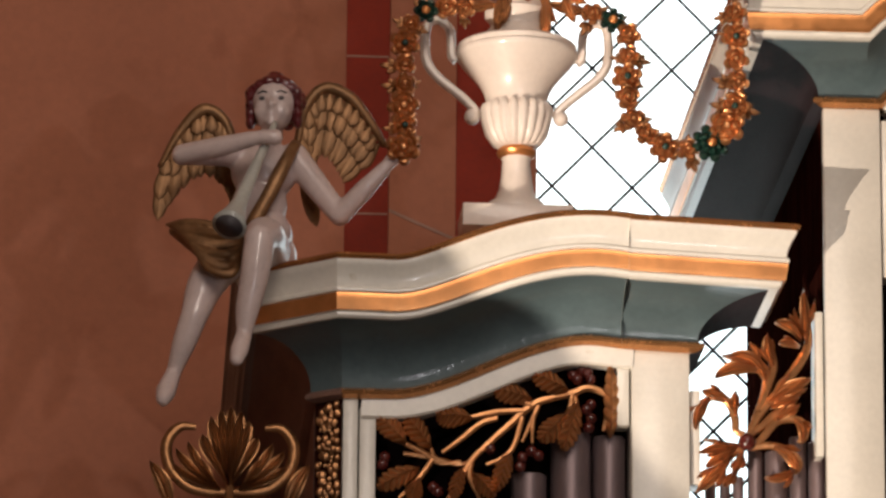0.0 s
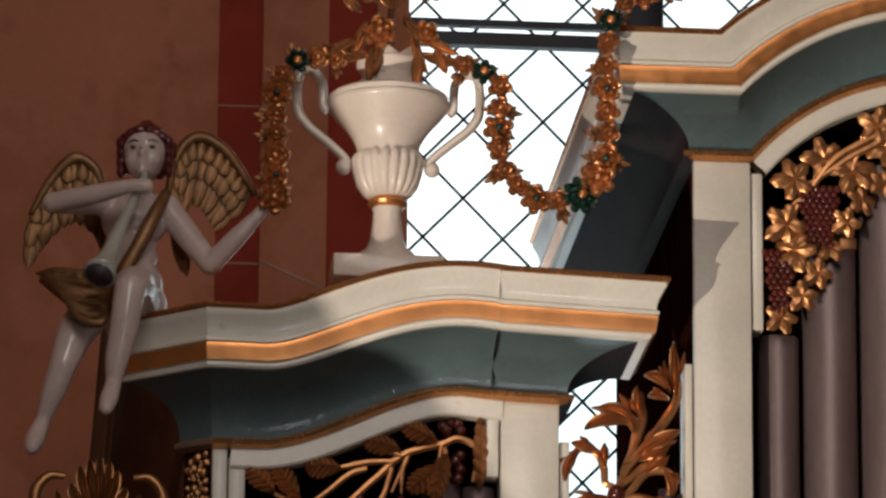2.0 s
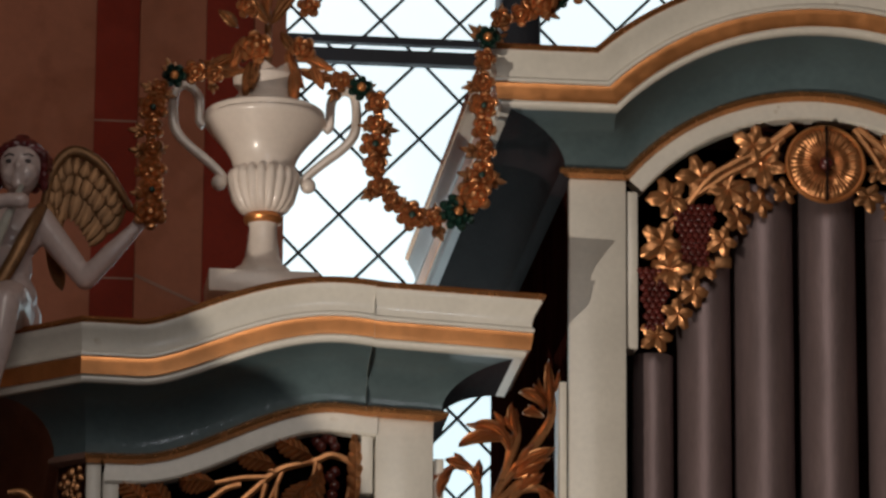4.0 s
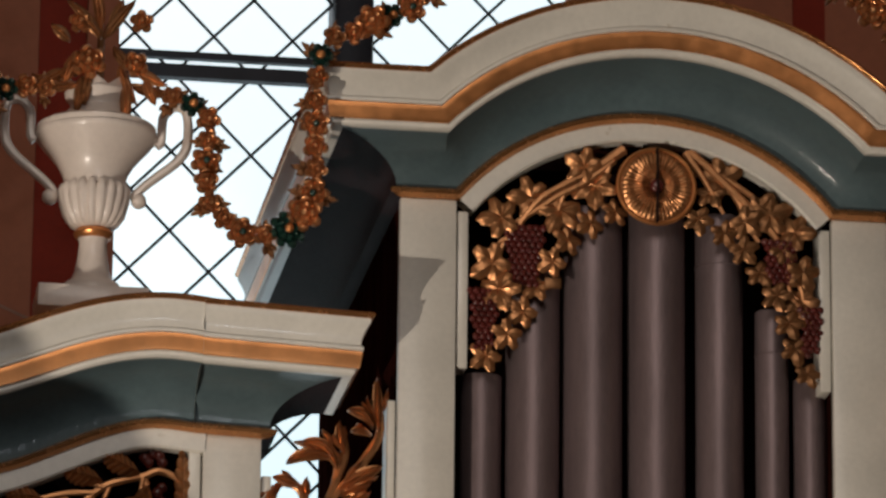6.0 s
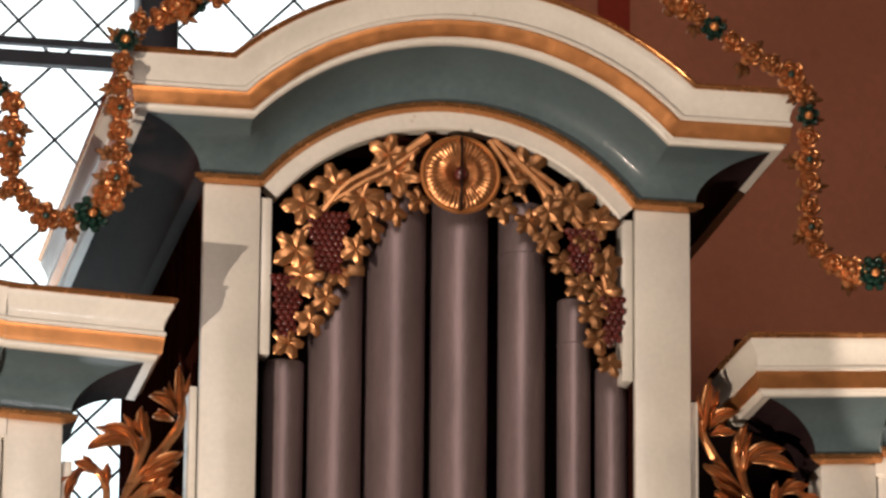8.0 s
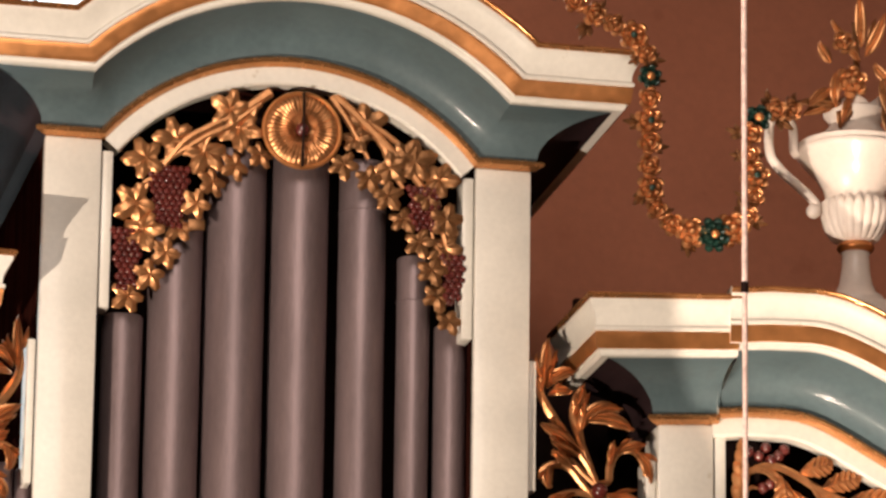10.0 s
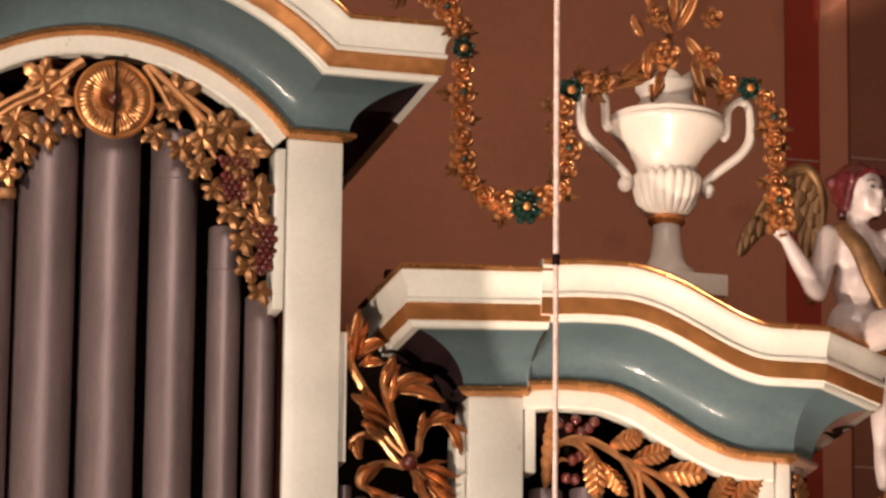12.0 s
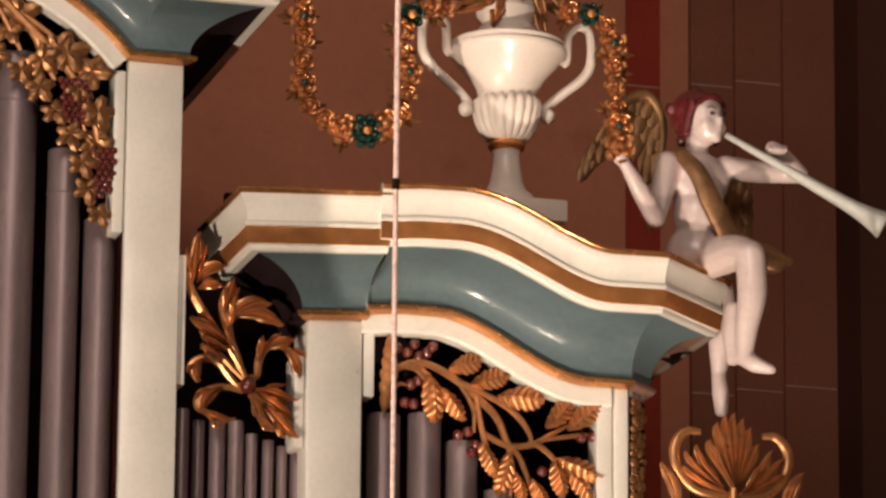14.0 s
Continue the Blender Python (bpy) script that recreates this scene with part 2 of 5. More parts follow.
def front_stations(line, y):
    """Mitred stations along a line of (x, z) on the front."""
    out = []
    n = len(line)
    for i, (x, z) in enumerate(line):
        d0 = Vector((x - line[i - 1][0], z - line[i - 1][1])).normalized() if i else None
        d1 = Vector((line[i + 1][0] - x, line[i + 1][1] - z)).normalized() if i < n - 1 else None
        d0, d1 = d0 or d1, d1 or d0
        t = (d0 + d1).normalized()
        k = 1 / max(t.dot(d1), 0.5)
        u = Vector((-t.y, 0, t.x)) * k
        if u.z < 0:
            u = -u
        out.append((Vector((x, y, z)), Vector((0, -1, 0)), u))
    return out


def sweep(stations, profile):
    bm = bmesh.new()
    strip(bm, [[st(a, b) if callable(st) else st[0] + st[1] * a + st[2] * b for a, b in profile] for st in stations])
    return bm


UP = Vector((0, 0, 1))
DEEP = 1.95


def cornice(parent, front, side_a, side_b):
    """The whole cornice: painted front, and returns to the wall whose coves and trim are dark brown."""
    for name, mat, prof in SECTION:
        part(name, sweep(front, prof), mat, parent)
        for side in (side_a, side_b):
            part(name + "_return", sweep(side, prof), DARKRETURN if name in ("cove", "gilt_trim") else mat, parent)


def case_panel(parent, line, height, y=0.0, depth=0.05):
    """The arched white board under the trim: it follows the line and is `height` deep."""
    prof = [(0.006, 0.0), (0.006, -height + 0.006), (0.0, -height), (-depth, -height), (-depth, 0.0)]
    part("arched_board", sweep(front_stations(line, y), prof), WHITE, parent)


def pillar(parent, x0, x1, y0, y1, z0, z1, name="pillar"):
    return part(name, boxed(x0, x1, y0, y1, z0, z1, bevel=0.004), WHITE, parent)


BOTTOM = -3.2

# centre tower
RISE, HALF = 0.262, 0.548
RAD = (HALF ** 2 + RISE ** 2) / (2 * RISE)
ARCH = [(-HALF + 2 * HALF * i / 28, RISE - RAD + math.sqrt(RAD ** 2 - (-HALF + 2 * HALF * i / 28) ** 2)) for i in range(29)]
tower = thing("organ_case_tower", "tall white and grey-blue organ tower with arched gilded cornice", "organ case")
ZC = RISE - RAD


def arch_station(f):
    """A station at the share f (-1 to 1) of the arch: concentric circles that meet the level ends."""
    def at(a, b):
        turn = f * math.acos((b - ZC) / (RAD + b))
        return Vector(((RAD + b) * math.sin(turn), -a, ZC + (RAD + b) * math.cos(turn)))
    return at


cfront = [(Vector((-0.722, 0, 0)), Vector((-1, -1, 0)), UP)] + [arch_station(-1 + i / 14) for i in range(29)] + [(Vector((0.722, 0, 0)), Vector((1, -1, 0)), UP)]
cornice(tower, cfront,
        [(Vector((-0.722, DEEP, 0)), Vector((-1, 0, 0)), UP), cfront[0]],
        [cfront[-1], (Vector((0.722, DEEP, 0)), Vector((1, 0, 0)), UP)])
case_panel(tower, ARCH, 0.052)
for sx in (-1, 1):
    pillar(tower, *sorted((sx * 0.722, sx * 0.556)), 0.0, 0.03, BOTTOM, 0.0)
    part("inner_strip", boxed(*sorted((sx * 0.552, sx * 0.520)), 0.012, 0.10, -0.50 if sx < 0 else -0.52, -0.03, bevel=0.003), WHITE, tower)
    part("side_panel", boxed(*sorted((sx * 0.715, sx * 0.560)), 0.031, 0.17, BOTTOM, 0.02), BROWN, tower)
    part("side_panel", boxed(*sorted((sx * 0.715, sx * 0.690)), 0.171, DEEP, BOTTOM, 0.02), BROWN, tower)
# near-black sheet: the shade inside the case is put into its colour
part("shade_board", boxed(-0.69, 0.69, 0.62, 0.65, BOTTOM, 0.30), BLACK, tower)
part("unseen_top_board", boxed(-0.71, 0.71, 0.02, DEEP, 0.33, 0.35), BROWN, tower)


def ease(x, x0, x1):
    t = min(max((x - x0) / (x1 - x0), 0), 1)
    return 3 * t * t - 2 * t ** 3


# the trim's wave over x outwards from the centre: height of the hump, height of the foot, where it falls
WAVE = {-1: (-0.727, -0.899, 1.40, 1.97), 1: (-0.704, -0.880, 1.49, 1.97)}


def wing_height(sx, x):
    hump, foot, x0, x1 = WAVE[sx]
    return hump - 0.010 * (1 - ease(x, 1.27, 1.40)) + (foot - hump) * ease(x, x0, x1)


def wing_station(sx, place, out, lean=0.0, grow=0.0):
    """A station of the wing's cornice; grow: how much taller the cove is there; lean: how far the top leans outwards."""
    def at(a, b):
        c = b + grow * min(max(b - 0.03, 0) / 0.11, 1)
        return Vector((sx * (place[0] + out[0] * a + lean * c), place[1] + out[1] * a, place[2] + c))
    return at


for sx in (-1, 1):
    wing = thing("organ_case_wing", "lower white and grey-blue organ wing with wavy gilded cornice", "organ case", group="organ wings")
    wave = [(1.285 + (2.10 - 1.285) * i / 30, wing_height(sx, 1.285 + (2.10 - 1.285) * i / 30)) for i in range(31)]
    foot = WAVE[sx][1]
    y_flat, y_wave = (-0.004, 0.0) if sx < 0 else (0.0, -0.012)      # one section stands proud of the other
    flat = [wing_station(sx, (1.105, y_flat, -0.743), (-1, -1)), wing_station(sx, (1.308 if sx < 0 else 1.290, y_flat, -0.735 if sx < 0 else -0.730), (0, -1), 0, 0.012)]
    curve = []
    for i, (x, z) in enumerate(wave):
        z0, z1 = wave[max(i - 1, 0)][1], wave[min(i + 1, len(wave) - 1)][1]
        slope = (z0 - z1) / (wave[1][0] - wave[0][0]) / 2
        curve.append(wing_station(sx, (x, y_wave, z), (0.12 * ease(x, 1.9, 2.1) - 0.10 * (i == 0 and sx > 0), -1), slope * (0.45 if sx < 0 else 0.12), 0.014 + 0.030 * ease(x, 1.35, 2.1)))
    corner = wing_station(sx, (2.175, 0.06, foot), (0.875, -0.32), 0, 0.044)
    rear = wing_station(sx, (2.175, DEEP, foot), (0.875, 0.0), 0, 0.044)
    inner = [wing_station(sx, (1.105, 0.22, -0.743), (-1, 0)), flat[0]]
    for name, mat, prof in SECTION:
        part(name, sweep(flat, prof), mat, wing)
        part(name, sweep(curve, prof), mat, wing)
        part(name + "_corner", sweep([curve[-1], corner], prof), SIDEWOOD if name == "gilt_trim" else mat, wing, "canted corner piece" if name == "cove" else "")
        part(name + "_return", sweep(inner, prof), DARKRETURN if name in ("cove", "gilt_trim") else mat, wing)
        # the outer return is brown and grey-brown where the front is blue, white and gilt
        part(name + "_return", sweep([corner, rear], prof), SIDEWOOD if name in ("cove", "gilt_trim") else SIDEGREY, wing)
    # end grain closes the proud section
    for st in (flat[1], curve[0]):
        bm = bmesh.new()
        bm.faces.new([bm.verts.new(st(a, b)) for name, mat, prof in SECTION for a, b in prof[:-1]] + [bm.verts.new(st(-0.12, 0.317)), bm.verts.new(st(-0.12, 0.0))])
        bmesh.ops.triangulate(bm, faces=bm.faces)
        part("end_grain", bm, WHITE, wing)
    board = [(x, z) for x, z in wave if x <= 2.06]
    board[0] = (1.272, board[0][1])
    case_panel(wing, [(sx * x, z) for x, z in board], 0.054)
    pillar(wing, *sorted((sx * 1.112, sx * 1.278)), 0.0, 0.16, BOTTOM, -0.733)
    pillar(wing, *sorted((sx * 2.055, sx * 2.098)), -0.004, 0.16, BOTTOM, foot + 0.004, "outer_pillar")
    part("inner_strip", boxed(*sorted((sx * 1.284, sx * 1.318)), 0.010, 0.09, -0.955, -0.765, bevel=0.003), WHITE, wing)
    part("inner_strip", boxed(*sorted((sx * 2.050, sx * 2.004)), 0.006, 0.09, BOTTOM, foot - 0.02, bevel=0.003), WHITE, wing)
    part("edge_strip", boxed(*sorted((sx * 1.108, sx * 1.080)), 0.02, 0.12, -1.12, -0.845, bevel=0.003), WHITE, wing)
    part("edge_strip", boxed(*sorted((sx * 0.726, sx * 0.748)), 0.02, 0.12, -1.03 if sx < 0 else -0.96, -0.605 if sx < 0 else -0.57, bevel=0.003), WHITE, tower)
    part("side_panel", boxed(*sorted((sx * 2.175, sx * 2.15)), 0.10, DEEP, BOTTOM, foot + 0.03), SIDEWOOD, wing)
    # near-black again, for the shade behind the wing's pipes
    part("shade_board", boxed(*sorted((sx * 1.13, sx * 2.15)), 0.60, 0.63, BOTTOM, -0.62), BLACK, wing)
    # unseen board, added to stop lamp light leaking up through the wing
    part("unseen_top_board", boxed(*sorted((sx * 1.12, sx * 2.15)), 0.02, DEEP, -0.620, -0.602), BROWN, wing)
    if sx > 0:
        # unseen board, added to block a lamp's patch on the far wall
        part("shade_board", boxed(1.02, 1.62, 0.66, 0.69, BOTTOM, -0.19), BLACK, wing)
        # black sheet added where the gap lies in darkness
        part("gap_shade_board", boxed(0.71, 1.13, 0.64, 0.66, BOTTOM, -0.40), BLACK, wing, "black board added to give the gap to the tower its shade")
    bm = bmesh.new()
    strip(bm, [[(sx * 2.102, 0.0, BOTTOM), (sx * 2.172, 0.07, BOTTOM)], [(sx * 2.102, 0.0, foot), (sx * 2.172, 0.07, foot)]])
    part("canted_board", bm, WHITE, wing)

# ---- church walls, window, floor, vault ----
WALL = 2.1
WX0, WX1, WZ0, WZ1 = -1.39, 0.20, -3.5, 3.2   # window opening


def wall_piece(name, x0, x1, z0, z1, label="brown-red plastered church wall behind the organ", mat=PLASTER, y0=WALL, y1=WALL + 0.5):
    return solid(name, boxed(x0, x1, y0, y1, z0, z1), mat, label, "wall", kind="structure")


wall_piece("wall_north", -9, WX0, -Z0, 6)
wall_piece("wall_north_right", WX1, 9, -Z0, 6)
wall_piece("wall_north_over", WX0, WX1, WZ1, 6)
wall_piece("wall_north_under", WX0, WX1, -Z0, WZ0)
# painted bands and shallow pilasters
for name, x0, x1, mat, d in (("trim_red_band", -2.02, -1.878, RED, 0.012), ("trim_pale_band", -1.876, -1.657, PLASTER, 0.03), ("trim_red_band", -1.655, -1.50, RED, 0.02),
                             ("trim_jamb", -1.498, -1.392, PLASTER, 0.05), ("trim_red_band", 2.790, 2.912, RED, 0.012), ("trim_red_band", 0.90, 1.01, RED, 0.012)):
    wall_piece(name, x0, x1, -Z0, 5.9, "oxide-red painted band on the plaster" if mat is RED else "plaster band beside the window", mat, WALL - d, WALL - 0.001)
# pier steps, coloured darker to the right for the falling light
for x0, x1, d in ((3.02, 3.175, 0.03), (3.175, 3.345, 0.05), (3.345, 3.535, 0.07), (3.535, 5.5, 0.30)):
    wall_piece("trim_pier_step", x0, x1, -Z0, 5.9, "stepped brown plaster pier, its shade put into the colour", DEEPSHADE if x0 > 3.5 else SHADEDPIER, WALL - d, WALL - 0.001)
for x0, x1, zz, d in ((-2.02, -1.88, 0.78, 0.012), (-2.02, -1.88, 0.24, 0.012), (2.79, 2.91, 0.72, 0.012), (3.02, 3.17, 0.74, 0.03), (3.175, 3.34, 0.76, 0.05), (3.02, 3.17, -0.36, 0.03), (3.175, 3.34, -0.34, 0.05), (3.345, 3.53, -0.32, 0.07)):
    solid("trim_joint", boxed(x0, x1, WALL - d - 0.002, WALL - d + 0.004, zz - 0.003, zz + 0.003), JOINT, "thin pale painted joint line", "wall joint", kind="structure")
bm = bmesh.new()
strip(bm, [[(-1.876, WALL - 0.033, 0.242), (-1.66, WALL - 0.033, 0.150)], [(-1.876, WALL - 0.033, 0.254), (-1.66, WALL - 0.033, 0.160)]])
solid("trim_joint", bm, JOINT, "thin pale painted joint line", "wall joint", kind="structure")

window = thing("window_1", "tall church window with leaded diamond panes", "window", (0, WALL, 0), kind="structure")
part("mullion", boxed(-0.665, -0.530, 0.02, 0.22, WZ0, WZ1, bevel=0.02), IRON, window)
part("cross_bar", boxed(-1.43, -0.66, 0.0, 0.03, 1.092, 1.116), IRON, window)
part("cross_bar", boxed(-1.43, -0.66, -0.01, 0.03, 1.022, 1.068), IRON, window)
part("cross_bar", boxed(-0.53, 0.20, 0.0, 0.03, 1.75, 1.79), IRON, window)
LOW, HIGH, SLOPE, PITCH = -0.9, 2.2, 0.137 / 0.133, 0.274


def clipped(poly, axis, limit, sign):
    """The part of a polygon of (x, z) on one side of a line."""
    out = []
    for a, b in zip(poly, poly[1:] + poly[:1]):
        da, db = sign * (a[axis] - limit), sign * (b[axis] - limit)
        if da >= 0:
            out.append(a)
        if (da > 0 > db) or (da < 0 < db):
            t = da / (da - db)
            out.append((a[0] + (b[0] - a[0]) * t, a[1] + (b[1] - a[1]) * t))
    return out


def diamond_panes(x0, x1):
    """One thin pane of glass for each field between the cames."""
    cu, cv = 0.788 + 0.932 * SLOPE, 0.788 - 0.932 * SLOPE
    for i in range(-16, 20):
        for j in range(-16, 20):
            us, vs = (cu + i * PITCH + 0.004, cu + (i + 1) * PITCH - 0.004), (cv + j * PITCH + 0.004, cv + (j + 1) * PITCH - 0.004)
            poly = [((v - u) / (2 * SLOPE), (u + v) / 2) for u, v in ((us[0], vs[0]), (us[0], vs[1]), (us[1], vs[1]), (us[1], vs[0]))]
            for axis, limit, sign in ((0, x0, 1), (0, x1, -1), (1, LOW, 1), (1, HIGH, -1)):
                poly = clipped(poly, axis, limit, sign) if poly else poly
            if len(poly) < 3:
                continue
            bm = bmesh.new()
            front, back = [bm.verts.new((x, 0.085, z)) for x, z in poly], [bm.verts.new((x, 0.088, z)) for x, z in poly]
            bm.faces.new(front), bm.faces.new(back[::-1])
            for k in range(len(poly)):
                bm.faces.new((front[k - 1], front[k], back[k], back[k - 1]))
            part("pane", bm, GLASS, window, smooth=False).visible_shadow = False


for x0, x1 in ((-1.385, -0.665), (-0.530, 0.195)):
    diamond_panes(x0, x1)
    for z0, z1 in ((WZ0, LOW), (HIGH, WZ1)):
        part("glass_light", boxed(x0, x1, 0.085, 0.089, z0, z1), GLASS, window).visible_shadow = False
    # lead cames: two families of slanting bars, cut at the light's edges
    for sgn in (1, -1):
        k = SLOPE
        for i in range(-40, 60):
            c = 0.788 + 0.932 * k * sgn + i * PITCH      # z = c + sgn * k * x
            pts = []
            for x in (x0, x1):
                pts.append((x, c + sgn * k * x))
            za, zb = pts[0][1], pts[1][1]
            lo, hi = max(min(za, zb), LOW), min(max(za, zb), HIGH)
            if lo >= hi:
                continue
            xs = sorted(((lo - c) / (sgn * k), (hi - c) / (sgn * k)))
            bm = bmesh.new()
            a, b = Vector((xs[0], 0.078, c + sgn * k * xs[0])), Vector((xs[1], 0.078, c + sgn * k * xs[1]))
            tube(bm, [a, b], 0.0055, seg=6, flat=0.6)
            part("lead_came", bm, LEAD, window)

solid("floor", boxed(-9, 9, -20, WALL, -Z0 - 0.2, -Z0), STONE, "grey stone church floor", "floor", kind="structure")
solid("ceiling", boxed(-9, 9, -20, WALL + 0.5, 6, 6.2), VAULT, "pale limewashed church ceiling", "ceiling", kind="structure")
solid("wall_south", boxed(-9, 9, -20.3, -20, -Z0, 6), VAULT, "pale limewashed nave wall", "wall", kind="structure")
solid("wall_west", boxed(-9.3, -9, -20, WALL, -Z0, 6), VAULT, "pale limewashed nave wall", "wall", kind="structure")
solid("wall_east", boxed(9, 9.3, -20, WALL, -Z0, 6), VAULT, "pale limewashed nave wall", "wall", kind="structure")
solid("backdrop", boxed(-9, 5, 6.0, 6.05, -5, 9), SKYGLOW, "bright overcast sky outside the window", "sky", kind="structure")
solid("gallery_base", boxed(-2.3, 2.3, -0.05, WALL - 0.01, -Z0, BOTTOM, bevel=0.02), BROWN, "dark stained wooden base under the organ", "organ base")


# ---- pipes ----
def pipe(x, y, r, top, seam=None):
    p = thing("organ_pipe", "dull grey-brown tin organ pipe standing in the case", "organ pipe", (x, y, BOTTOM), group="organ pipes")
    h = top - BOTTOM
    bm = bmesh.new()
    lathe(bm, [(r * 0.98, 0.0), (r, 0.02), (r, h - 0.003), (r - 0.003, h), (r - 0.006, h - 0.003), (r - 0.006, h - 0.25)], seg=28)
    part("body", bm, TIN, p)
    if seam:
        bm = bmesh.new()
        z = seam - BOTTOM
        lathe(bm, [(r, z - 0.004), (r + 0.0025, z - 0.002), (r + 0.0025, z + 0.001), (r, z + 0.002)], seg=28)
        part("seam", bm, TIN, p, "thin soldered seam round the pipe")
    return p


for x, r, top, seam in ((-0.462, 0.060, -0.495, None), (-0.311, 0.079, -0.16, None), (-0.135, 0.088, 0.02, None), (0.054, 0.085, 0.06, None),
                        (0.242, 0.070, 0.02, -0.130), (0.399, 0.049, -0.258, -0.390), (0.510, 0.048, -0.46, None)):
    pipe(x, 0.125, r, top, seam)
for x, r, top in ((-1.333, 0.047, -0.970), (-1.442, 0.058, -0.965), (-1.562, 0.051, -1.085), (1.376, 0.050, -0.985), (1.501, 0.050, -0.975), (1.616, 0.048, -1.050), (1.729, 0.042, -1.190)):
    pipe(x, 0.11, r, top)
for x, r, top in ((1.706, 0.042, -1.17), (1.80, 0.038, -1.24), (1.89, 0.034, -1.30)):
    for sx in (-1, 1):
        if sx < 0 or x > 1.75:
            pipe(sx * x, 0.11, r, top)
for x, r, top in ((0.768, 0.021, -1.01), (0.817, 0.018, -1.04), (0.874, 0.024, -1.03), (0.929, 0.024, -1.035), (0.977, 0.018, -1.07), (1.027, 0.017, -1.085), (1.070, 0.016, -1.10), (1.112, 0.018, -1.12)):
    pipe(x, 0.115, r, top)
for x, r, top in ((0.735, 0.025, -0.97), (0.790, 0.024, -0.955), (0.852, 0.032, -1.00), (0.912, 0.020, -1.00), (0.962, 0.016, -1.075), (1.000, 0.015, -1.085), (1.042, 0.016, -1.095)):
    pipe(-x, 0.115, r, top)


# ---- carving ----
def leaf(bm, base, angle, length, width, lobes=0, lift=0.012, curl=0.25, bend=0.0, thick=0.006, n=12, lean=0.0, club=0.75):
    """A carved leaf in the plane of the front: midrib raised, lobed edge, tip curling outwards. angle: degrees from +x towards +z."""
    rows, back = [], []
    a = radians(angle)
    p = Vector(base)
    step = length / n
    for i in range(n + 1):
        t = i / n
        d = Vector((math.cos(a), 0, math.sin(a)))
        w = Vector((-d.z, 0, d.x))
        half = width / 2 * (math.sin(math.pi * min(1, t ** club * 0.97 + 0.03)) ** 0.7)
        vein = 0.0
        if lobes:
            s = (t * lobes) % 1.0
            half *= 0.80 + 0.28 * math.sin(math.pi * s) ** 0.7
            vein = 0.40 * (abs(math.sin(math.pi * s)) - 0.65)
        up = lift * (math.sin(math.pi * min(t + 0.1, 1)) + curl * t * t * 3)
        c = p + Vector((0, -up, 0))
        row = []
        for k, u in enumerate((-1, -0.76, -0.52, -0.26, 0, 0.26, 0.52, 0.76, 1)):
            if lobes:
                ridge = (0, 0.18, 0.34, 0.40, 0.95, 0.40, 0.34, 0.18, 0)[k] + (vein if 0.1 < abs(u) < 0.9 else 0)
            else:
                ridge = (0, -0.10, 0.42, 0.22, 0.95, 0.22, 0.42, -0.10, 0)[k]
            row.append(c + w * (half * u) + d * ((0.75 if lobes else 0.28) * half * abs(u)) + Vector((0, thick * u * u - lift * ridge, 0)))
        row += [c + w * half * 0.5 + Vector((0, thick * 2, 0)), c - w * half * 0.5 + Vector((0, thick * 2, 0))]
        rows.append(row)
        p = p + d * step + Vector((0, lean * step, 0))
        a += radians(bend) / n
    vs = strip(bm, rows, close=True)
    for end in (vs[0], vs[-1]):
        bm.faces.new(end)
    return bm


def one(fn, *a, **k):
    bm = bmesh.new()
    fn(bm, *a, **k)
    return bm


def shared(name, mesh, parent, m, label=""):
    ob = new(name, mesh)
    ob.parent, ob.matrix_basis = parent, m
    if label:
        ob["label"] = label
    return ob


def stem(points, radii, seg=7, y=-0.012):
    return one(tube, smooth_line([(x, y, z) for x, z in points], 7), radii, seg=seg, flat=0.8)


GRAPE_BALL = finish("grape", one(ball, (0, 0, 0), 0.0118, 8, 6), GRAPE)
BERRY_BALL = finish("berry", one(ball, (0, 0, 0), 0.017, 10, 7), GRAPE)


def grapes(parent, x, z, w, h, n, y=0.0):
    rnd = random.Random(int(x * 1000))
    bunch = part("grape_bunch", one(tube, [(x, y + 0.004, z + h * 0.5), (x, y + 0.004, z - h * 0.42)], (w * 0.30, w * 0.12), seg=8, flat=0.3), GRAPE, parent, "dark red carved grape bunch")
    k = 0
    for i in range(40):
        for j in range(12):
            gx, gz = -w / 2 + (j + 0.5 * (i % 2)) * 0.0195, h / 2 - i * 0.0170
            if abs(gz) > h / 2 or abs(gx) > w / 2 * (0.66 + 0.34 * (gz / h + 0.5)) or k > n:
                continue
            shared("grape", GRAPE_BALL, bunch, Matrix.Translation((x + gx, y - 0.010 - 0.007 * rnd.random(), z + gz)))
            k += 1
    return bunch


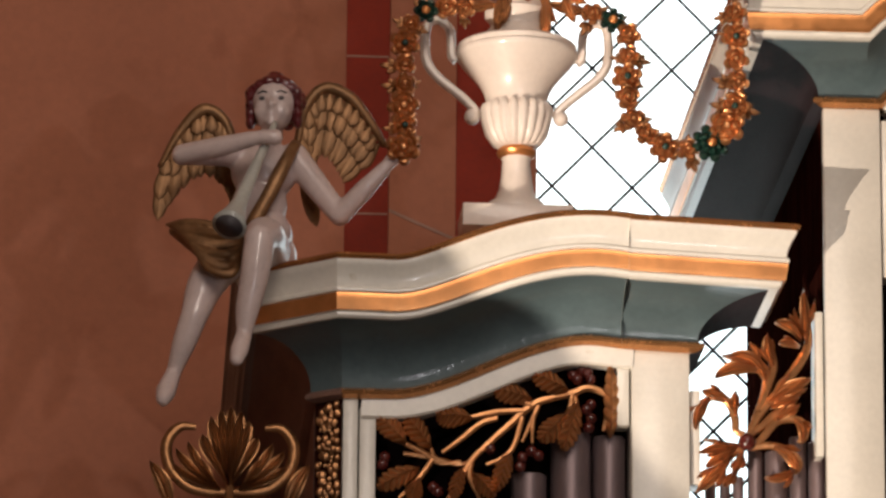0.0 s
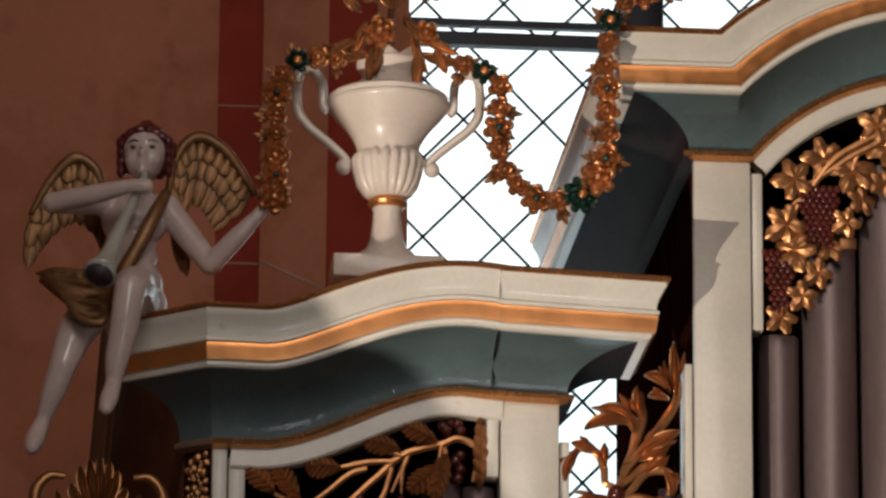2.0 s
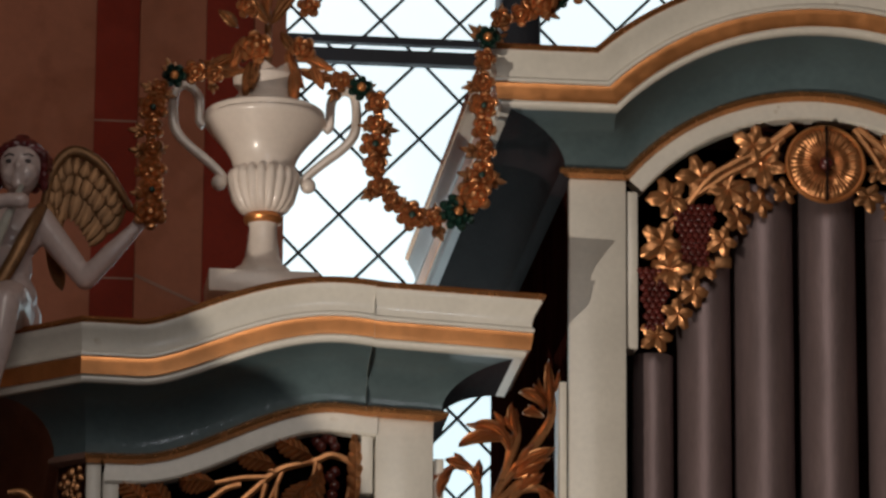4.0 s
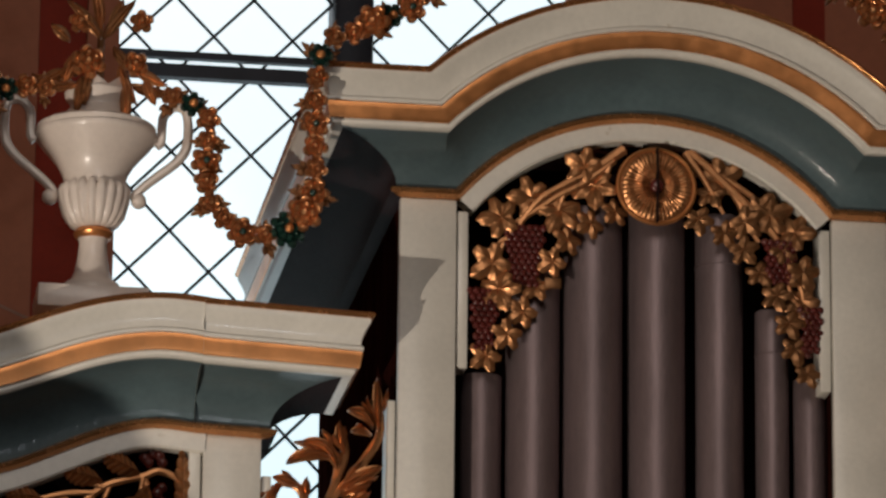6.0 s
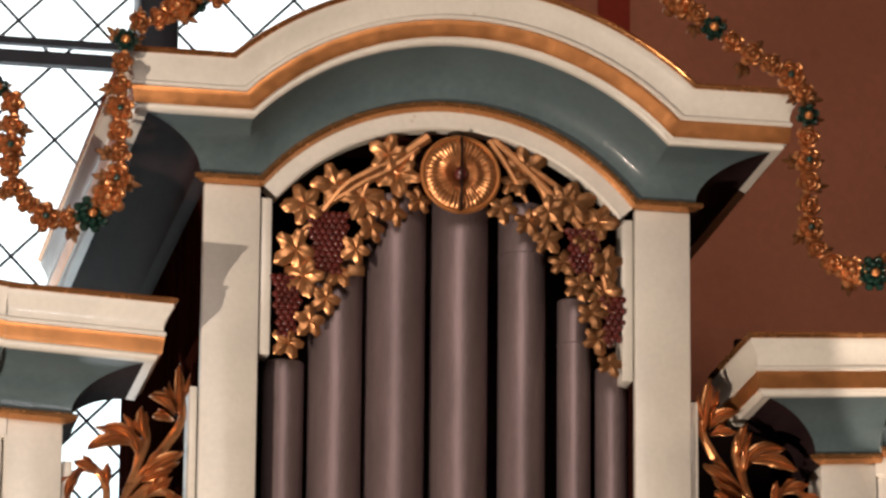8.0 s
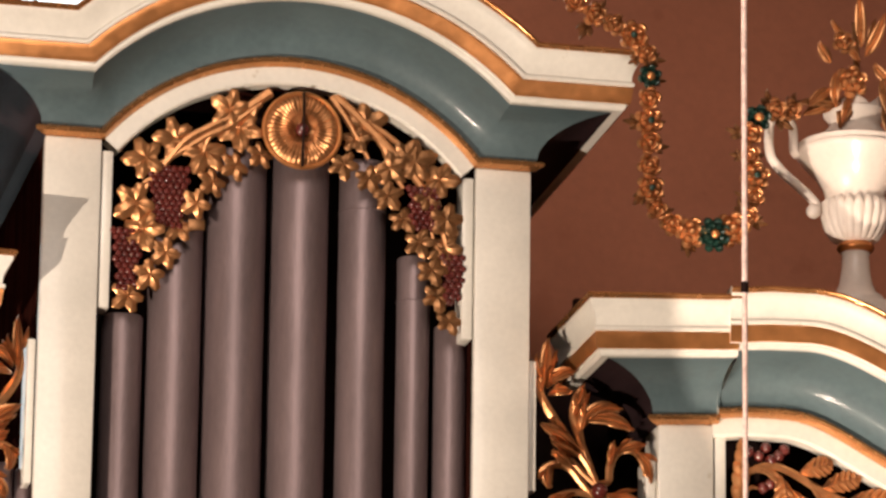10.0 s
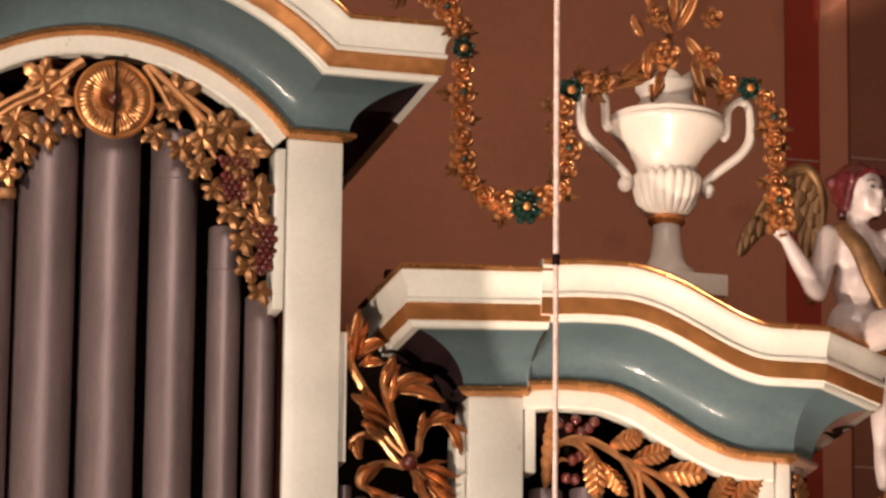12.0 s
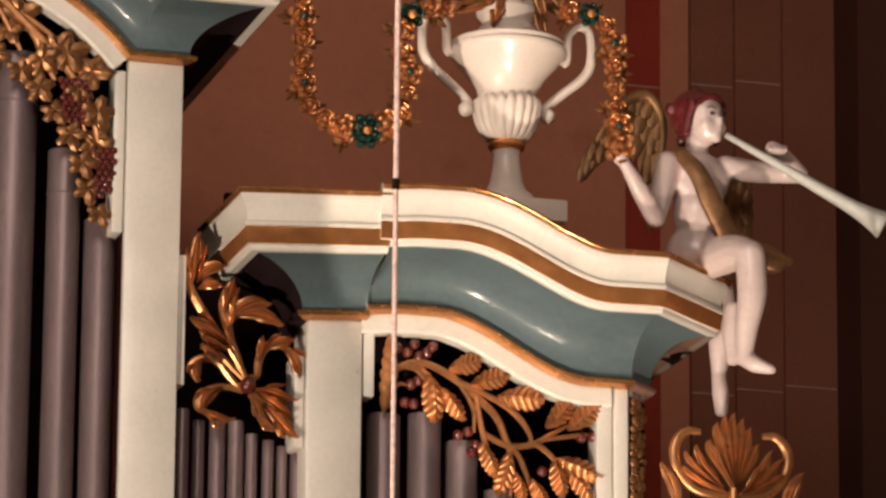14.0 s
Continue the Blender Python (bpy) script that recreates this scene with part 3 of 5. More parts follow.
def vine_leaf(parent, x, z, size, angle, y=-0.014, mat=BRONZE):
    """A carved vine leaf: three broad lobes and two small ones, a raised midrib, a hollow on each side, and a rolled, nicked edge. Each leaf leans its own way."""
    rnd = random.Random(int(x * 977 + z * 631))
    bm = bmesh.new()
    rows, seg = [], 72
    for share, lift in ((0.03, 0.50), (0.22, 0.66), (0.42, 0.74), (0.60, 0.74), (0.76, 0.66), (0.90, 0.46), (1.0, 0.16), (0.96, -0.15), (0.6, -0.35), (0.1, -0.35)):
        row = []
        for i in range(seg):
            th = 2 * math.pi * i / seg - math.pi
            deg = abs(math.degrees(th))
            lobe = max(1.0 * math.exp(-(deg / 33) ** 2), 0.90 * math.exp(-((deg - 70) / 28) ** 2), 0.70 * math.exp(-((deg - 132) / 30) ** 2))
            r = size * 0.78 * (0.40 + 0.60 * lobe) * (1 + 0.04 * math.cos(18 * th))
            vein = max(math.exp(-(deg / 7) ** 2), 0.9 * math.exp(-((deg - 70) / 7) ** 2), 0.7 * math.exp(-((deg - 132) / 8) ** 2))
            fold = math.sin(math.pi * min(share, 1.0) ** 0.8)
            up = lift * (0.62 + 0.42 * lobe) + ((0.26 * vein - 0.40 * (1 - lobe) ** 2) * fold if lift > 0 else 0)
            row.append((r * share * math.cos(th) - 0.26 * size, -0.13 * size * up, r * share * math.sin(th)))
        rows.append(row)
    vs = strip(bm, rows, close=True)
    bm.faces.new(vs[0])
    bm.faces.new(vs[-1])
    m = Matrix.Translation((x, y, z)) @ Matrix.Rotation(-radians(angle), 4, "Y") @ Matrix.Rotation(radians(rnd.uniform(-16, 16)), 4, "X") @ Matrix.Rotation(radians(rnd.uniform(-20, 10)), 4, "Z")
    return part("vine_leaf", bm, mat, parent, at=m)


# vine carving in the centre arch, with its sunflower boss
vine = thing("vine_carving", "gilded openwork vine with leaves and dark grapes", "carving", (0.006, 0.03, 0.0085))
STEMS_A = ((((-0.066, 0.178), (-0.156, 0.110), (-0.246, 0.058), (-0.320, 0.006), (-0.408, -0.114), (-0.481, -0.211)), (0.017, 0.012, 0.007)),
           (((-0.096, 0.143), (-0.179, 0.072), (-0.262, 0.024), (-0.328, -0.023), (-0.400, -0.064), (-0.494, -0.051)), (0.013, 0.010, 0.005)),
           (((-0.104, 0.155), (-0.125, 0.076), (-0.153, 0.022)), (0.012, 0.007)), (((-0.209, 0.057), (-0.245, 0.025), (-0.261, -0.019)), (0.008, 0.006)),
           (((-0.320, 0.006), (-0.362, 0.009), (-0.395, 0.020)), (0.008, 0.005)), (((-0.400, -0.105), (-0.431, -0.124), (-0.449, -0.168)), (0.008, 0.005)),
           (((-0.179, 0.098), (-0.196, 0.119), (-0.213, 0.130)), (0.009, 0.006)), (((-0.426, -0.141), (-0.457, -0.237), (-0.440, -0.287)), (0.008, 0.005)))
STEMS_B = ((((0.116, 0.180), (0.166, 0.110), (0.230, -0.002)), (0.013, 0.010, 0.006)), (((0.126, 0.182), (0.199, 0.123), (0.254, 0.066), (0.318, -0.043)), (0.014, 0.012, 0.006)),
           (((0.277, 0.034), (0.301, -0.026), (0.335, -0.085)), (0.011, 0.007)), (((0.182, 0.139), (0.276, 0.050), (0.367, -0.043), (0.440, -0.161), (0.487, -0.333)), (0.015, 0.012, 0.007)),
           (((0.225, 0.116), (0.318, 0.053), (0.394, 0.005)), (0.010, 0.006)), (((0.367, -0.043), (0.428, -0.053), (0.471, -0.050)), (0.008, 0.005)), (((0.411, -0.114), (0.428, -0.234), (0.462, -0.283)), (0.008, 0.005)))
for pts, rad in STEMS_A + STEMS_B:
    part("vine_stem", stem(pts, rad), BRONZE, vine)
LEAVES_A = ((-0.365, 0.015, 0.100, 180), (-0.454, -0.054, 0.098, 185), (-0.205, 0.125, 0.090, 150), (-0.266, -0.041, 0.108, 245), (-0.154, 0.035, 0.106, 275), (-0.181, -0.066, 0.074, 215), (-0.101, -0.025, 0.070, 230), (-0.244, -0.120, 0.074, 225),
            (-0.294, -0.188, 0.072, 215), (-0.338, -0.264, 0.074, 230), (-0.378, -0.343, 0.076, 220), (-0.422, -0.418, 0.076, 235), (-0.485, -0.479, 0.078, 220), (-0.475, -0.204, 0.102, 215), (-0.427, -0.291, 0.098, 290))
LEAVES_B = ((0.245, 0.115, 0.102, 35), (0.390, 0.008, 0.098, 20), (0.463, -0.053, 0.090, 350), (0.158, -0.040, 0.072, 280), (0.239, -0.079, 0.074, 300), (0.298, -0.126, 0.074, 310), (0.347, -0.191, 0.074, 300), (0.391, -0.262, 0.074, 290), (0.428, -0.346, 0.076, 290),
            (0.446, -0.422, 0.076, 280), (0.483, -0.493, 0.068, 290), (0.472, -0.192, 0.088, 300), (0.463, -0.275, 0.086, 280), (0.309, -0.039, 0.082, 320), (0.348, 0.030, 0.070, 60), (0.199, 0.044, 0.070, 300), (0.419, -0.115, 0.072, 330))
# right of x 0.13 the leaves' shade is put into a darker gilding
for k, (x, z, size, a) in enumerate(LEAVES_A + LEAVES_B):
    vine_leaf(vine, x, z, size * 0.94, a, y=-0.012 - 0.006 * (k % 3), mat=BRONZE if x < 0.13 else OLDSHADEGOLD)
grapes(vine, -0.360, -0.162, 0.125, 0.17, 60)
grapes(vine, -0.477, -0.360, 0.085, 0.17, 38)
grapes(vine, 0.402, -0.168, 0.10, 0.17, 36)
grapes(vine, 0.490, -0.359, 0.065, 0.15, 24)
part("tag", boxed(-0.300, -0.252, -0.020, -0.014, -0.258, -0.226, bevel=0.001), OLDSHADEGOLD, vine, "small copper-coloured tag")
boss = thing("sunflower_boss", "round gilded sunflower boss with a dark red middle", "carving", (0.030, -0.01, 0.068))


def petal_disc(r0, r1, h, n, parent):
    """Fine petals that run from the middle to the rim, with a shallow groove half way; each petal has its own length and height."""
    rnd = random.Random(7)
    bm = bmesh.new()
    own = [(rnd.uniform(0.86, 1.06), rnd.uniform(-0.5, 0.5)) for _ in range(n)]
    seg, rows = n * 6, []
    for k in range(13):
        t = k / 12
        dome = math.sin(math.pi * t) ** 0.55 * (0.80 + 0.20 * math.cos(4 * math.pi * (t - 0.28)))
        row = []
        for i in range(seg):
            high, bow = own[i // 6]
            ridge = math.sin(math.pi * ((i % 6) + 0.5) / 6)
            a = 2 * math.pi * (i + bow * 2.4 * math.sin(math.pi * t)) / seg
            r = r0 + (r1 - r0) * t
            row.append((r * math.cos(a), -h * dome * high * (0.74 + 0.26 * ridge) - 0.004, r * math.sin(a)))
        rows.append(row)
    strip(bm, rows, close=True)
    return part("petals", bm, BRONZE, parent)


petal_disc(0.018, 0.113, 0.024, 44, boss)
bm = bmesh.new()
rim = [[((0.113 + 0.007 * math.cos(b)) * math.cos(a), 0.007 * math.sin(b) - 0.006, (0.113 + 0.007 * math.cos(b)) * math.sin(a)) for b in [2 * math.pi * j / 8 for j in range(8)]] for a in [2 * math.pi * i / 48 for i in range(49)]]
strip(bm, rim, close=True)
part("rim", bm, GOLD, boss)
part("middle", one(ball, (0, -0.014, 0), 0.022, 14, 8, (1, 0.6, 1)), GRAPE, boss, "dark red domed middle")
part("back_disc", one(lathe, [(0.0, 0.0), (0.11, 0.0), (0.11, 0.008), (0.0, 0.008)], 32), OLDSHADEGOLD, boss, at=Matrix.Rotation(radians(-90), 4, "X"))
part("joint", boxed(-0.0025, 0.0025, -0.032, -0.004, -0.112, 0.112), BLACK, boss, "dark joint between the two halves")


def leaf_to(bm, base, tip, width, bend=0.0, y=-0.014, **k):
    """A carved leaf from base to tip, both (x, z), that turns by `bend` degrees on its way."""
    chord, way = math.hypot(tip[0] - base[0], tip[1] - base[1]), math.degrees(math.atan2(tip[1] - base[1], tip[0] - base[0]))
    half = abs(radians(bend)) / 2
    leaf(bm, (base[0], y, base[1]), way - bend / 2, chord * (half / math.sin(half) if half else 1), width, bend=bend, **k)
    return bm


# oak branches in the wings
def oak_branch(stems, leaves, berries):
    t = thing("oak_carving", "gilded openwork oak branch with lobed leaves", "carving", (0.003 if berries[0][0] < 0 else 0.012, 0.045, 0.0125), group="oak branches")
    for k, (thick, *pts) in enumerate(stems):
        part("branch", stem(pts, (thick * 0.9, thick, thick * 0.55), y=-0.008 - 0.004 * (k % 3)), BRONZE, t)
    for k, (x0, z0, x1, z1, w) in enumerate(leaves):
        part("oak_leaf", one(leaf_to, (x0, z0), (x1, z1), w * 1.08, (12, -10, 6)[k % 3], -0.014 - 0.004 * (k % 2), lobes=6, lift=0.017, curl=0.4, n=48), BRONZE, t)
    for x, z in berries:
        shared("berry", BERRY_BALL, t, Matrix.Translation((x, -0.004, z)), "dark red carved berry")
    return t


oak_branch(((0.012, (-1.338, -0.875), (-1.401, -0.854), (-1.446, -0.871), (-1.506, -0.886), (-1.563, -0.909), (-1.629, -0.970), (-1.680, -1.018), (-1.732, -1.072), (-1.770, -1.140), (-1.803, -1.196)),
            (0.010, (-1.581, -0.926), (-1.655, -0.931), (-1.720, -0.945), (-1.749, -0.953)), (0.010, (-1.661, -0.951), (-1.709, -0.968), (-1.771, -1.020), (-1.817, -1.054)), (0.008, (-1.927, -1.057), (-1.849, -1.068), (-1.771, -1.086), (-1.740, -1.077)),
            (0.009, (-1.921, -1.030), (-1.868, -1.055), (-1.823, -1.084), (-1.764, -1.078)), (0.009, (-1.844, -1.075), (-1.884, -1.133), (-1.939, -1.191)), (0.008, (-1.541, -0.903), (-1.557, -0.942), (-1.589, -1.016)), (0.007, (-1.557, -0.937), (-1.560, -0.978), (-1.561, -1.021)),
            (0.009, (-1.589, -0.946), (-1.613, -1.028), (-1.644, -1.065), (-1.692, -1.087))) +
           ((0.008, (-1.446, -0.871), (-1.436, -0.901), (-1.452, -0.975)), (0.008, (-1.446, -0.871), (-1.460, -0.934), (-1.492, -0.968)), (0.009, (-1.338, -0.875), (-1.348, -0.940), (-1.359, -0.981)),
            (0.009, (-1.732, -1.072), (-1.737, -1.121), (-1.708, -1.186)), (0.007, (-1.849, -1.042), (-1.836, -1.069), (-1.788, -1.086)), (0.007, (-1.563, -0.909), (-1.605, -0.900), (-1.621, -0.889))),
           ((-1.340, -1.000, -1.342, -0.785, 0.043), (-1.459, -0.866, -1.562, -0.820, 0.057), (-1.564, -0.894, -1.673, -0.871, 0.060), (-1.733, -0.953, -1.836, -0.955, 0.064), (-1.849, -1.042, -1.921, -0.949, 0.057), (-1.921, -1.031, -2.002, -0.956, 0.060),
            (-1.881, -1.102, -2.000, -1.165, 0.057), (-1.459, -0.933, -1.544, -1.017, 0.060), (-1.433, -0.898, -1.472, -1.045, 0.060), (-1.622, -1.050, -1.662, -1.167, 0.047), (-1.732, -1.113, -1.669, -1.184, 0.050), (-1.759, -1.098, -1.787, -1.196, 0.040), (-1.881, -1.130, -1.902, -1.199, 0.047)),
           ((-1.446, -0.817), (-1.433, -0.830), (-1.403, -0.809), (-1.394, -0.829), (-1.406, -0.917), (-1.393, -0.903), (-1.400, -0.970), (-1.393, -0.943), (-1.589, -1.061), (-1.563, -1.041), (-1.543, -1.054), (-1.595, -1.088), (-1.842, -1.153), (-1.829, -1.166), (-1.979, -1.070), (-1.985, -1.090), (-1.680, -1.037), (-1.420, -0.803)))
oak_branch(((0.012, (1.372, -0.875), (1.437, -0.848), (1.496, -0.857), (1.571, -0.896), (1.625, -0.937), (1.691, -0.998), (1.723, -1.069), (1.760, -1.111), (1.790, -1.182), (1.813, -1.243)),
            (0.010, (1.571, -0.896), (1.691, -0.947), (1.752, -0.987), (1.789, -1.035), (1.798, -1.071)), (0.009, (1.625, -0.937), (1.638, -1.017), (1.662, -1.111), (1.682, -1.174)), (0.010, (1.646, -1.046), (1.723, -1.079), (1.798, -1.071), (1.857, -1.037), (1.910, -1.005)),
            (0.007, (1.829, -1.055), (1.925, -1.036), (1.971, -1.029)), (0.009, (1.786, -1.066), (1.828, -1.080), (1.873, -1.118), (1.933, -1.172), (1.978, -1.223)), (0.009, (1.437, -0.855), (1.474, -0.881), (1.512, -0.938), (1.565, -1.007)), (0.008, (1.571, -0.896), (1.616, -0.975), (1.620, -1.048))) +
           ((0.009, (1.372, -0.875), (1.394, -0.865), (1.437, -0.870), (1.476, -0.910)), (0.006, (1.372, -0.935), (1.391, -0.916), (1.412, -0.918)), (0.009, (1.372, -0.875), (1.357, -0.936), (1.351, -0.991)), (0.008, (1.873, -1.118), (1.882, -1.170), (1.896, -1.237)),
            (0.009, (1.723, -1.069), (1.739, -1.146), (1.734, -1.231)), (0.008, (1.541, -0.863), (1.571, -0.896), (1.609, -0.917))),
           ((1.342, -1.009, 1.351, -0.778, 0.047), (1.476, -0.882, 1.492, -1.034, 0.064), (1.504, -0.917, 1.587, -1.018, 0.050), (1.540, -0.863, 1.632, -0.830, 0.057), (1.608, -0.909, 1.721, -0.872, 0.057), (1.690, -0.936, 1.832, -0.937, 0.067), (1.842, -1.017, 1.916, -0.931, 0.057), (1.909, -1.020, 2.009, -0.938, 0.060),
            (1.872, -1.110, 2.009, -1.162, 0.060), (1.639, -1.076, 1.685, -1.184, 0.047), (1.729, -1.098, 1.687, -1.238, 0.054), (1.864, -1.119, 1.890, -1.230, 0.050), (1.909, -1.148, 1.983, -1.228, 0.047), (1.745, -1.163, 1.763, -1.255, 0.040), (1.794, -1.177, 1.838, -1.259, 0.043)),
           ((1.415, -0.819), (1.437, -0.792), (1.475, -0.815), (1.493, -0.795), (1.452, -0.828), (1.427, -0.914), (1.449, -0.901), (1.409, -0.970), (1.435, -0.972), (1.574, -1.057), (1.604, -1.044), (1.615, -1.106), (1.626, -1.083), (1.953, -1.037), (1.991, -1.031), (1.833, -1.149), (1.385, -0.807)))

# acanthus scrolls set back in the gaps between tower and wings
SCROLLS = ((0.013, (0.944, -0.936), (0.914, -0.870), (0.853, -0.790), (0.795, -0.710), (0.765, -0.644), (0.771, -0.558), (0.782, -0.506)), (0.013, (0.923, -0.878), (0.887, -0.788), (0.868, -0.721), (0.872, -0.669), (0.889, -0.634)),
           (0.012, (0.899, -0.821), (0.886, -0.745), (0.911, -0.704), (0.953, -0.689)), (0.012, (0.949, -0.919), (0.974, -0.908), (0.978, -0.866), (0.998, -0.822), (1.041, -0.810), (1.075, -0.841), (1.085, -0.891)),
           (0.010, (0.932, -0.920), (0.897, -0.889), (0.845, -0.842), (0.803, -0.837)), (0.012, (0.924, -0.954), (0.898, -0.926), (0.854, -0.875), (0.803, -0.870), (0.770, -0.898), (0.796, -0.939)),
           (0.012, (0.933, -0.957), (0.881, -0.949), (0.831, -0.961), (0.801, -0.989), (0.801, -1.018), (0.849, -1.036), (0.892, -1.045)), (0.012, (0.950, -0.969), (0.975, -0.968), (1.019, -1.015), (1.062, -1.063), (1.088, -1.091)))
FRONDS_HIGH = ((0.770, -0.652, 0.782, -0.499, 0.037, 0), (0.787, -0.642, 0.868, -0.602, 0.043, -90), (0.791, -0.662, 0.855, -0.661, 0.033, -60), (0.868, -0.721, 0.887, -0.631, 0.040, 20), (0.891, -0.762, 1.006, -0.710, 0.050, -110), (0.898, -0.736, 1.038, -0.769, 0.048, -70),
               (0.973, -0.866, 0.977, -0.798, 0.030, 30), (0.990, -0.827, 1.077, -0.804, 0.040, -30), (1.046, -0.813, 1.089, -0.918, 0.043, -60), (0.882, -0.825, 0.760, -0.760, 0.048, 20))
FRONDS_LOW = ((0.876, -0.843, 0.794, -0.812, 0.033, 20), (0.860, -0.878, 0.794, -0.837, 0.033, 20), (0.809, -0.872, 0.797, -0.950, 0.037, 90), (0.868, -0.955, 0.802, -1.034, 0.045, 60), (0.805, -1.017, 0.900, -1.049, 0.033, 60), (0.963, -0.952, 1.086, -0.986, 0.033, -20),
              (0.975, -0.964, 1.067, -1.025, 0.038, -10), (0.993, -0.992, 1.090, -1.096, 0.048, 0), (0.955, -0.969, 0.989, -1.043, 0.033, 10), (0.971, -1.027, 1.016, -1.079, 0.033, 0))


def acanthus(sx):
    t = thing("acanthus_carving", "gilded acanthus scroll tied with a dark red knot", "carving", (0, 0.055, 0 if sx > 0 else -0.046), group="acanthus scrolls")
    for thick, *pts in SCROLLS:
        part("scroll", stem([(sx * x, z) for x, z in pts], (thick * 0.8, thick * 1.15, thick * 0.5), y=-0.004), BRONZE, t)
    for x0, z0, x1, z1, w, bend in FRONDS_HIGH + FRONDS_LOW:
        bm = bmesh.new()
        a, b = Vector((sx * x0, z0)), Vector((sx * x1, z1))
        leaf_to(bm, a, b, w * 0.84, sx * bend, -0.010, lift=0.020, curl=0.6, club=1.0, n=16)
        d = b - a
        bow = Vector((-d.y, d.x)) * (-sx * math.tan(radians(bend) / 4) * 0.5)
        for share, side in ((0.16, 1), (0.30, -1)):
            p = a + d * share + bow * (4 * share * (1 - share))
            way = math.atan2(d.y, d.x) + radians(-sx * bend / 2 + sx * bend * share + side * 20)
            q = p + Vector((math.cos(way), math.sin(way))) * d.length * 0.55
            leaf_to(bm, p, q, w * 0.46, -side * 30 + sx * bend * 0.4, -0.013, lift=0.014, curl=0.6, club=1.0, n=10)
        part("acanthus_leaf", bm, BRONZE, t)
    part("knot", one(ball, (sx * 0.944, -0.015, -0.943), 0.026, 12, 8), GRAPE, t, "dark red knot")
    return t


acanthus(-1)
acanthus(1)


# palmettes that stand beside the wings
def palmette(sx, mat):
    t = thing("palmette_carving", "gilded palmette of curling plumes beside the case", "carving", (sx * 2.415, -0.02, -1.245), group="palmettes")
    for k, (x, z, w) in enumerate(((0.0, 0.36, 0.040), (-0.033, 0.350, 0.040), (0.033, 0.345, 0.038), (-0.064, 0.322, 0.046), (0.060, 0.315, 0.040), (-0.092, 0.262, 0.052), (0.088, 0.258, 0.040))):
        ln, a = math.hypot(x, z - 0.09), math.degrees(math.atan2(z - 0.09, x))
        part("plume", one(leaf, (0, -0.014 - 0.005 * (k % 2), 0.09), a + (a - 90) * 0.25, ln * 1.02, w, lift=0.022, curl=0.2, bend=-(a - 90) * 0.5, n=14, club=2.2), mat, t)
    part("rib", one(tube, [(0, -0.016, 0.0), (0, -0.022, 0.10), (0, -0.022, 0.30)], (0.020, 0.013, 0.006), seg=8), mat, t)
    for s in (-1, 1):
        pts = [(s * x, -0.006, z) for x, z in ((0.0, 0.075), (0.08, 0.075), (0.146, 0.095), (0.203, 0.160), (0.212, 0.240), (0.172, 0.294), (0.116, 0.296))]
        part("volute", one(tube, smooth_line(pts, 6), (0.012, 0.018, 0.019, 0.020, 0.020, 0.017, 0.011), seg=10, flat=0.7), mat, t)
        for x, z, w in ((0.140, 0.245, 0.034), (0.182, 0.220, 0.034), (0.098, 0.185, 0.034), (0.190, 0.165, 0.030)):
            ln, a = math.hypot(x - 0.03, z - 0.08), math.degrees(math.atan2(z - 0.08, s * (x - 0.03)))
            part("leaflet", one(leaf, (s * 0.03, -0.014, 0.08), a - s * 14, ln, w, lift=0.018, curl=0.3, bend=s * 28, n=10, club=1.7), mat, t)
        part("side_leaf", one(leaf, (s * 0.20, -0.005, 0.03), 90 - s * 12, 0.16, 0.055, lift=0.015, bend=-s * 30, n=10), mat, t)
    part("post", one(lathe, [(0.03, -1.9), (0.03, 0.0), (0.02, 0.03), (0.0, 0.035)], 12), BROWN, t)
    t.scale = (0.84, 0.84, 0.84)
    return t


# the left one takes the darker copy, its dimness put into the colour
palmette(-1, OLDSHADEGOLD)
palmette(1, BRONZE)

# gilt tendril relief on the canted edge boards
for sx in (-1, 1):
    rel = thing("relief_strip", "narrow gilded tendril relief on the canted edge", "carving", (sx * 2.137, 0.035, -2.0), group="edge reliefs")
    rnd = random.Random(5)
    bm = bmesh.new()
    for i in range(300):
        z, o = -0.02 + 1.11 * i / 300, 0.025 * math.sin(i * 0.9) + rnd.uniform(-0.008, 0.008)
        ball(bm, (sx * o * 0.9, o * 0.9 - 0.012, z), rnd.uniform(0.006, 0.013), 7, 5, (1, 0.8, 1.3))
    part("tendril_relief", bm, OLDSHADEGOLD, rel)
    bm = bmesh.new()
    strip(bm, [[(-0.036 * 1, -0.036 * sx - 0.004, -0.5), (0.036, 0.036 * sx - 0.004, -0.5)], [(-0.036, -0.036 * sx - 0.004, 1.10), (0.036, 0.036 * sx - 0.004, 1.10)]])
    part("ground_strip", bm, BROWN, rel)


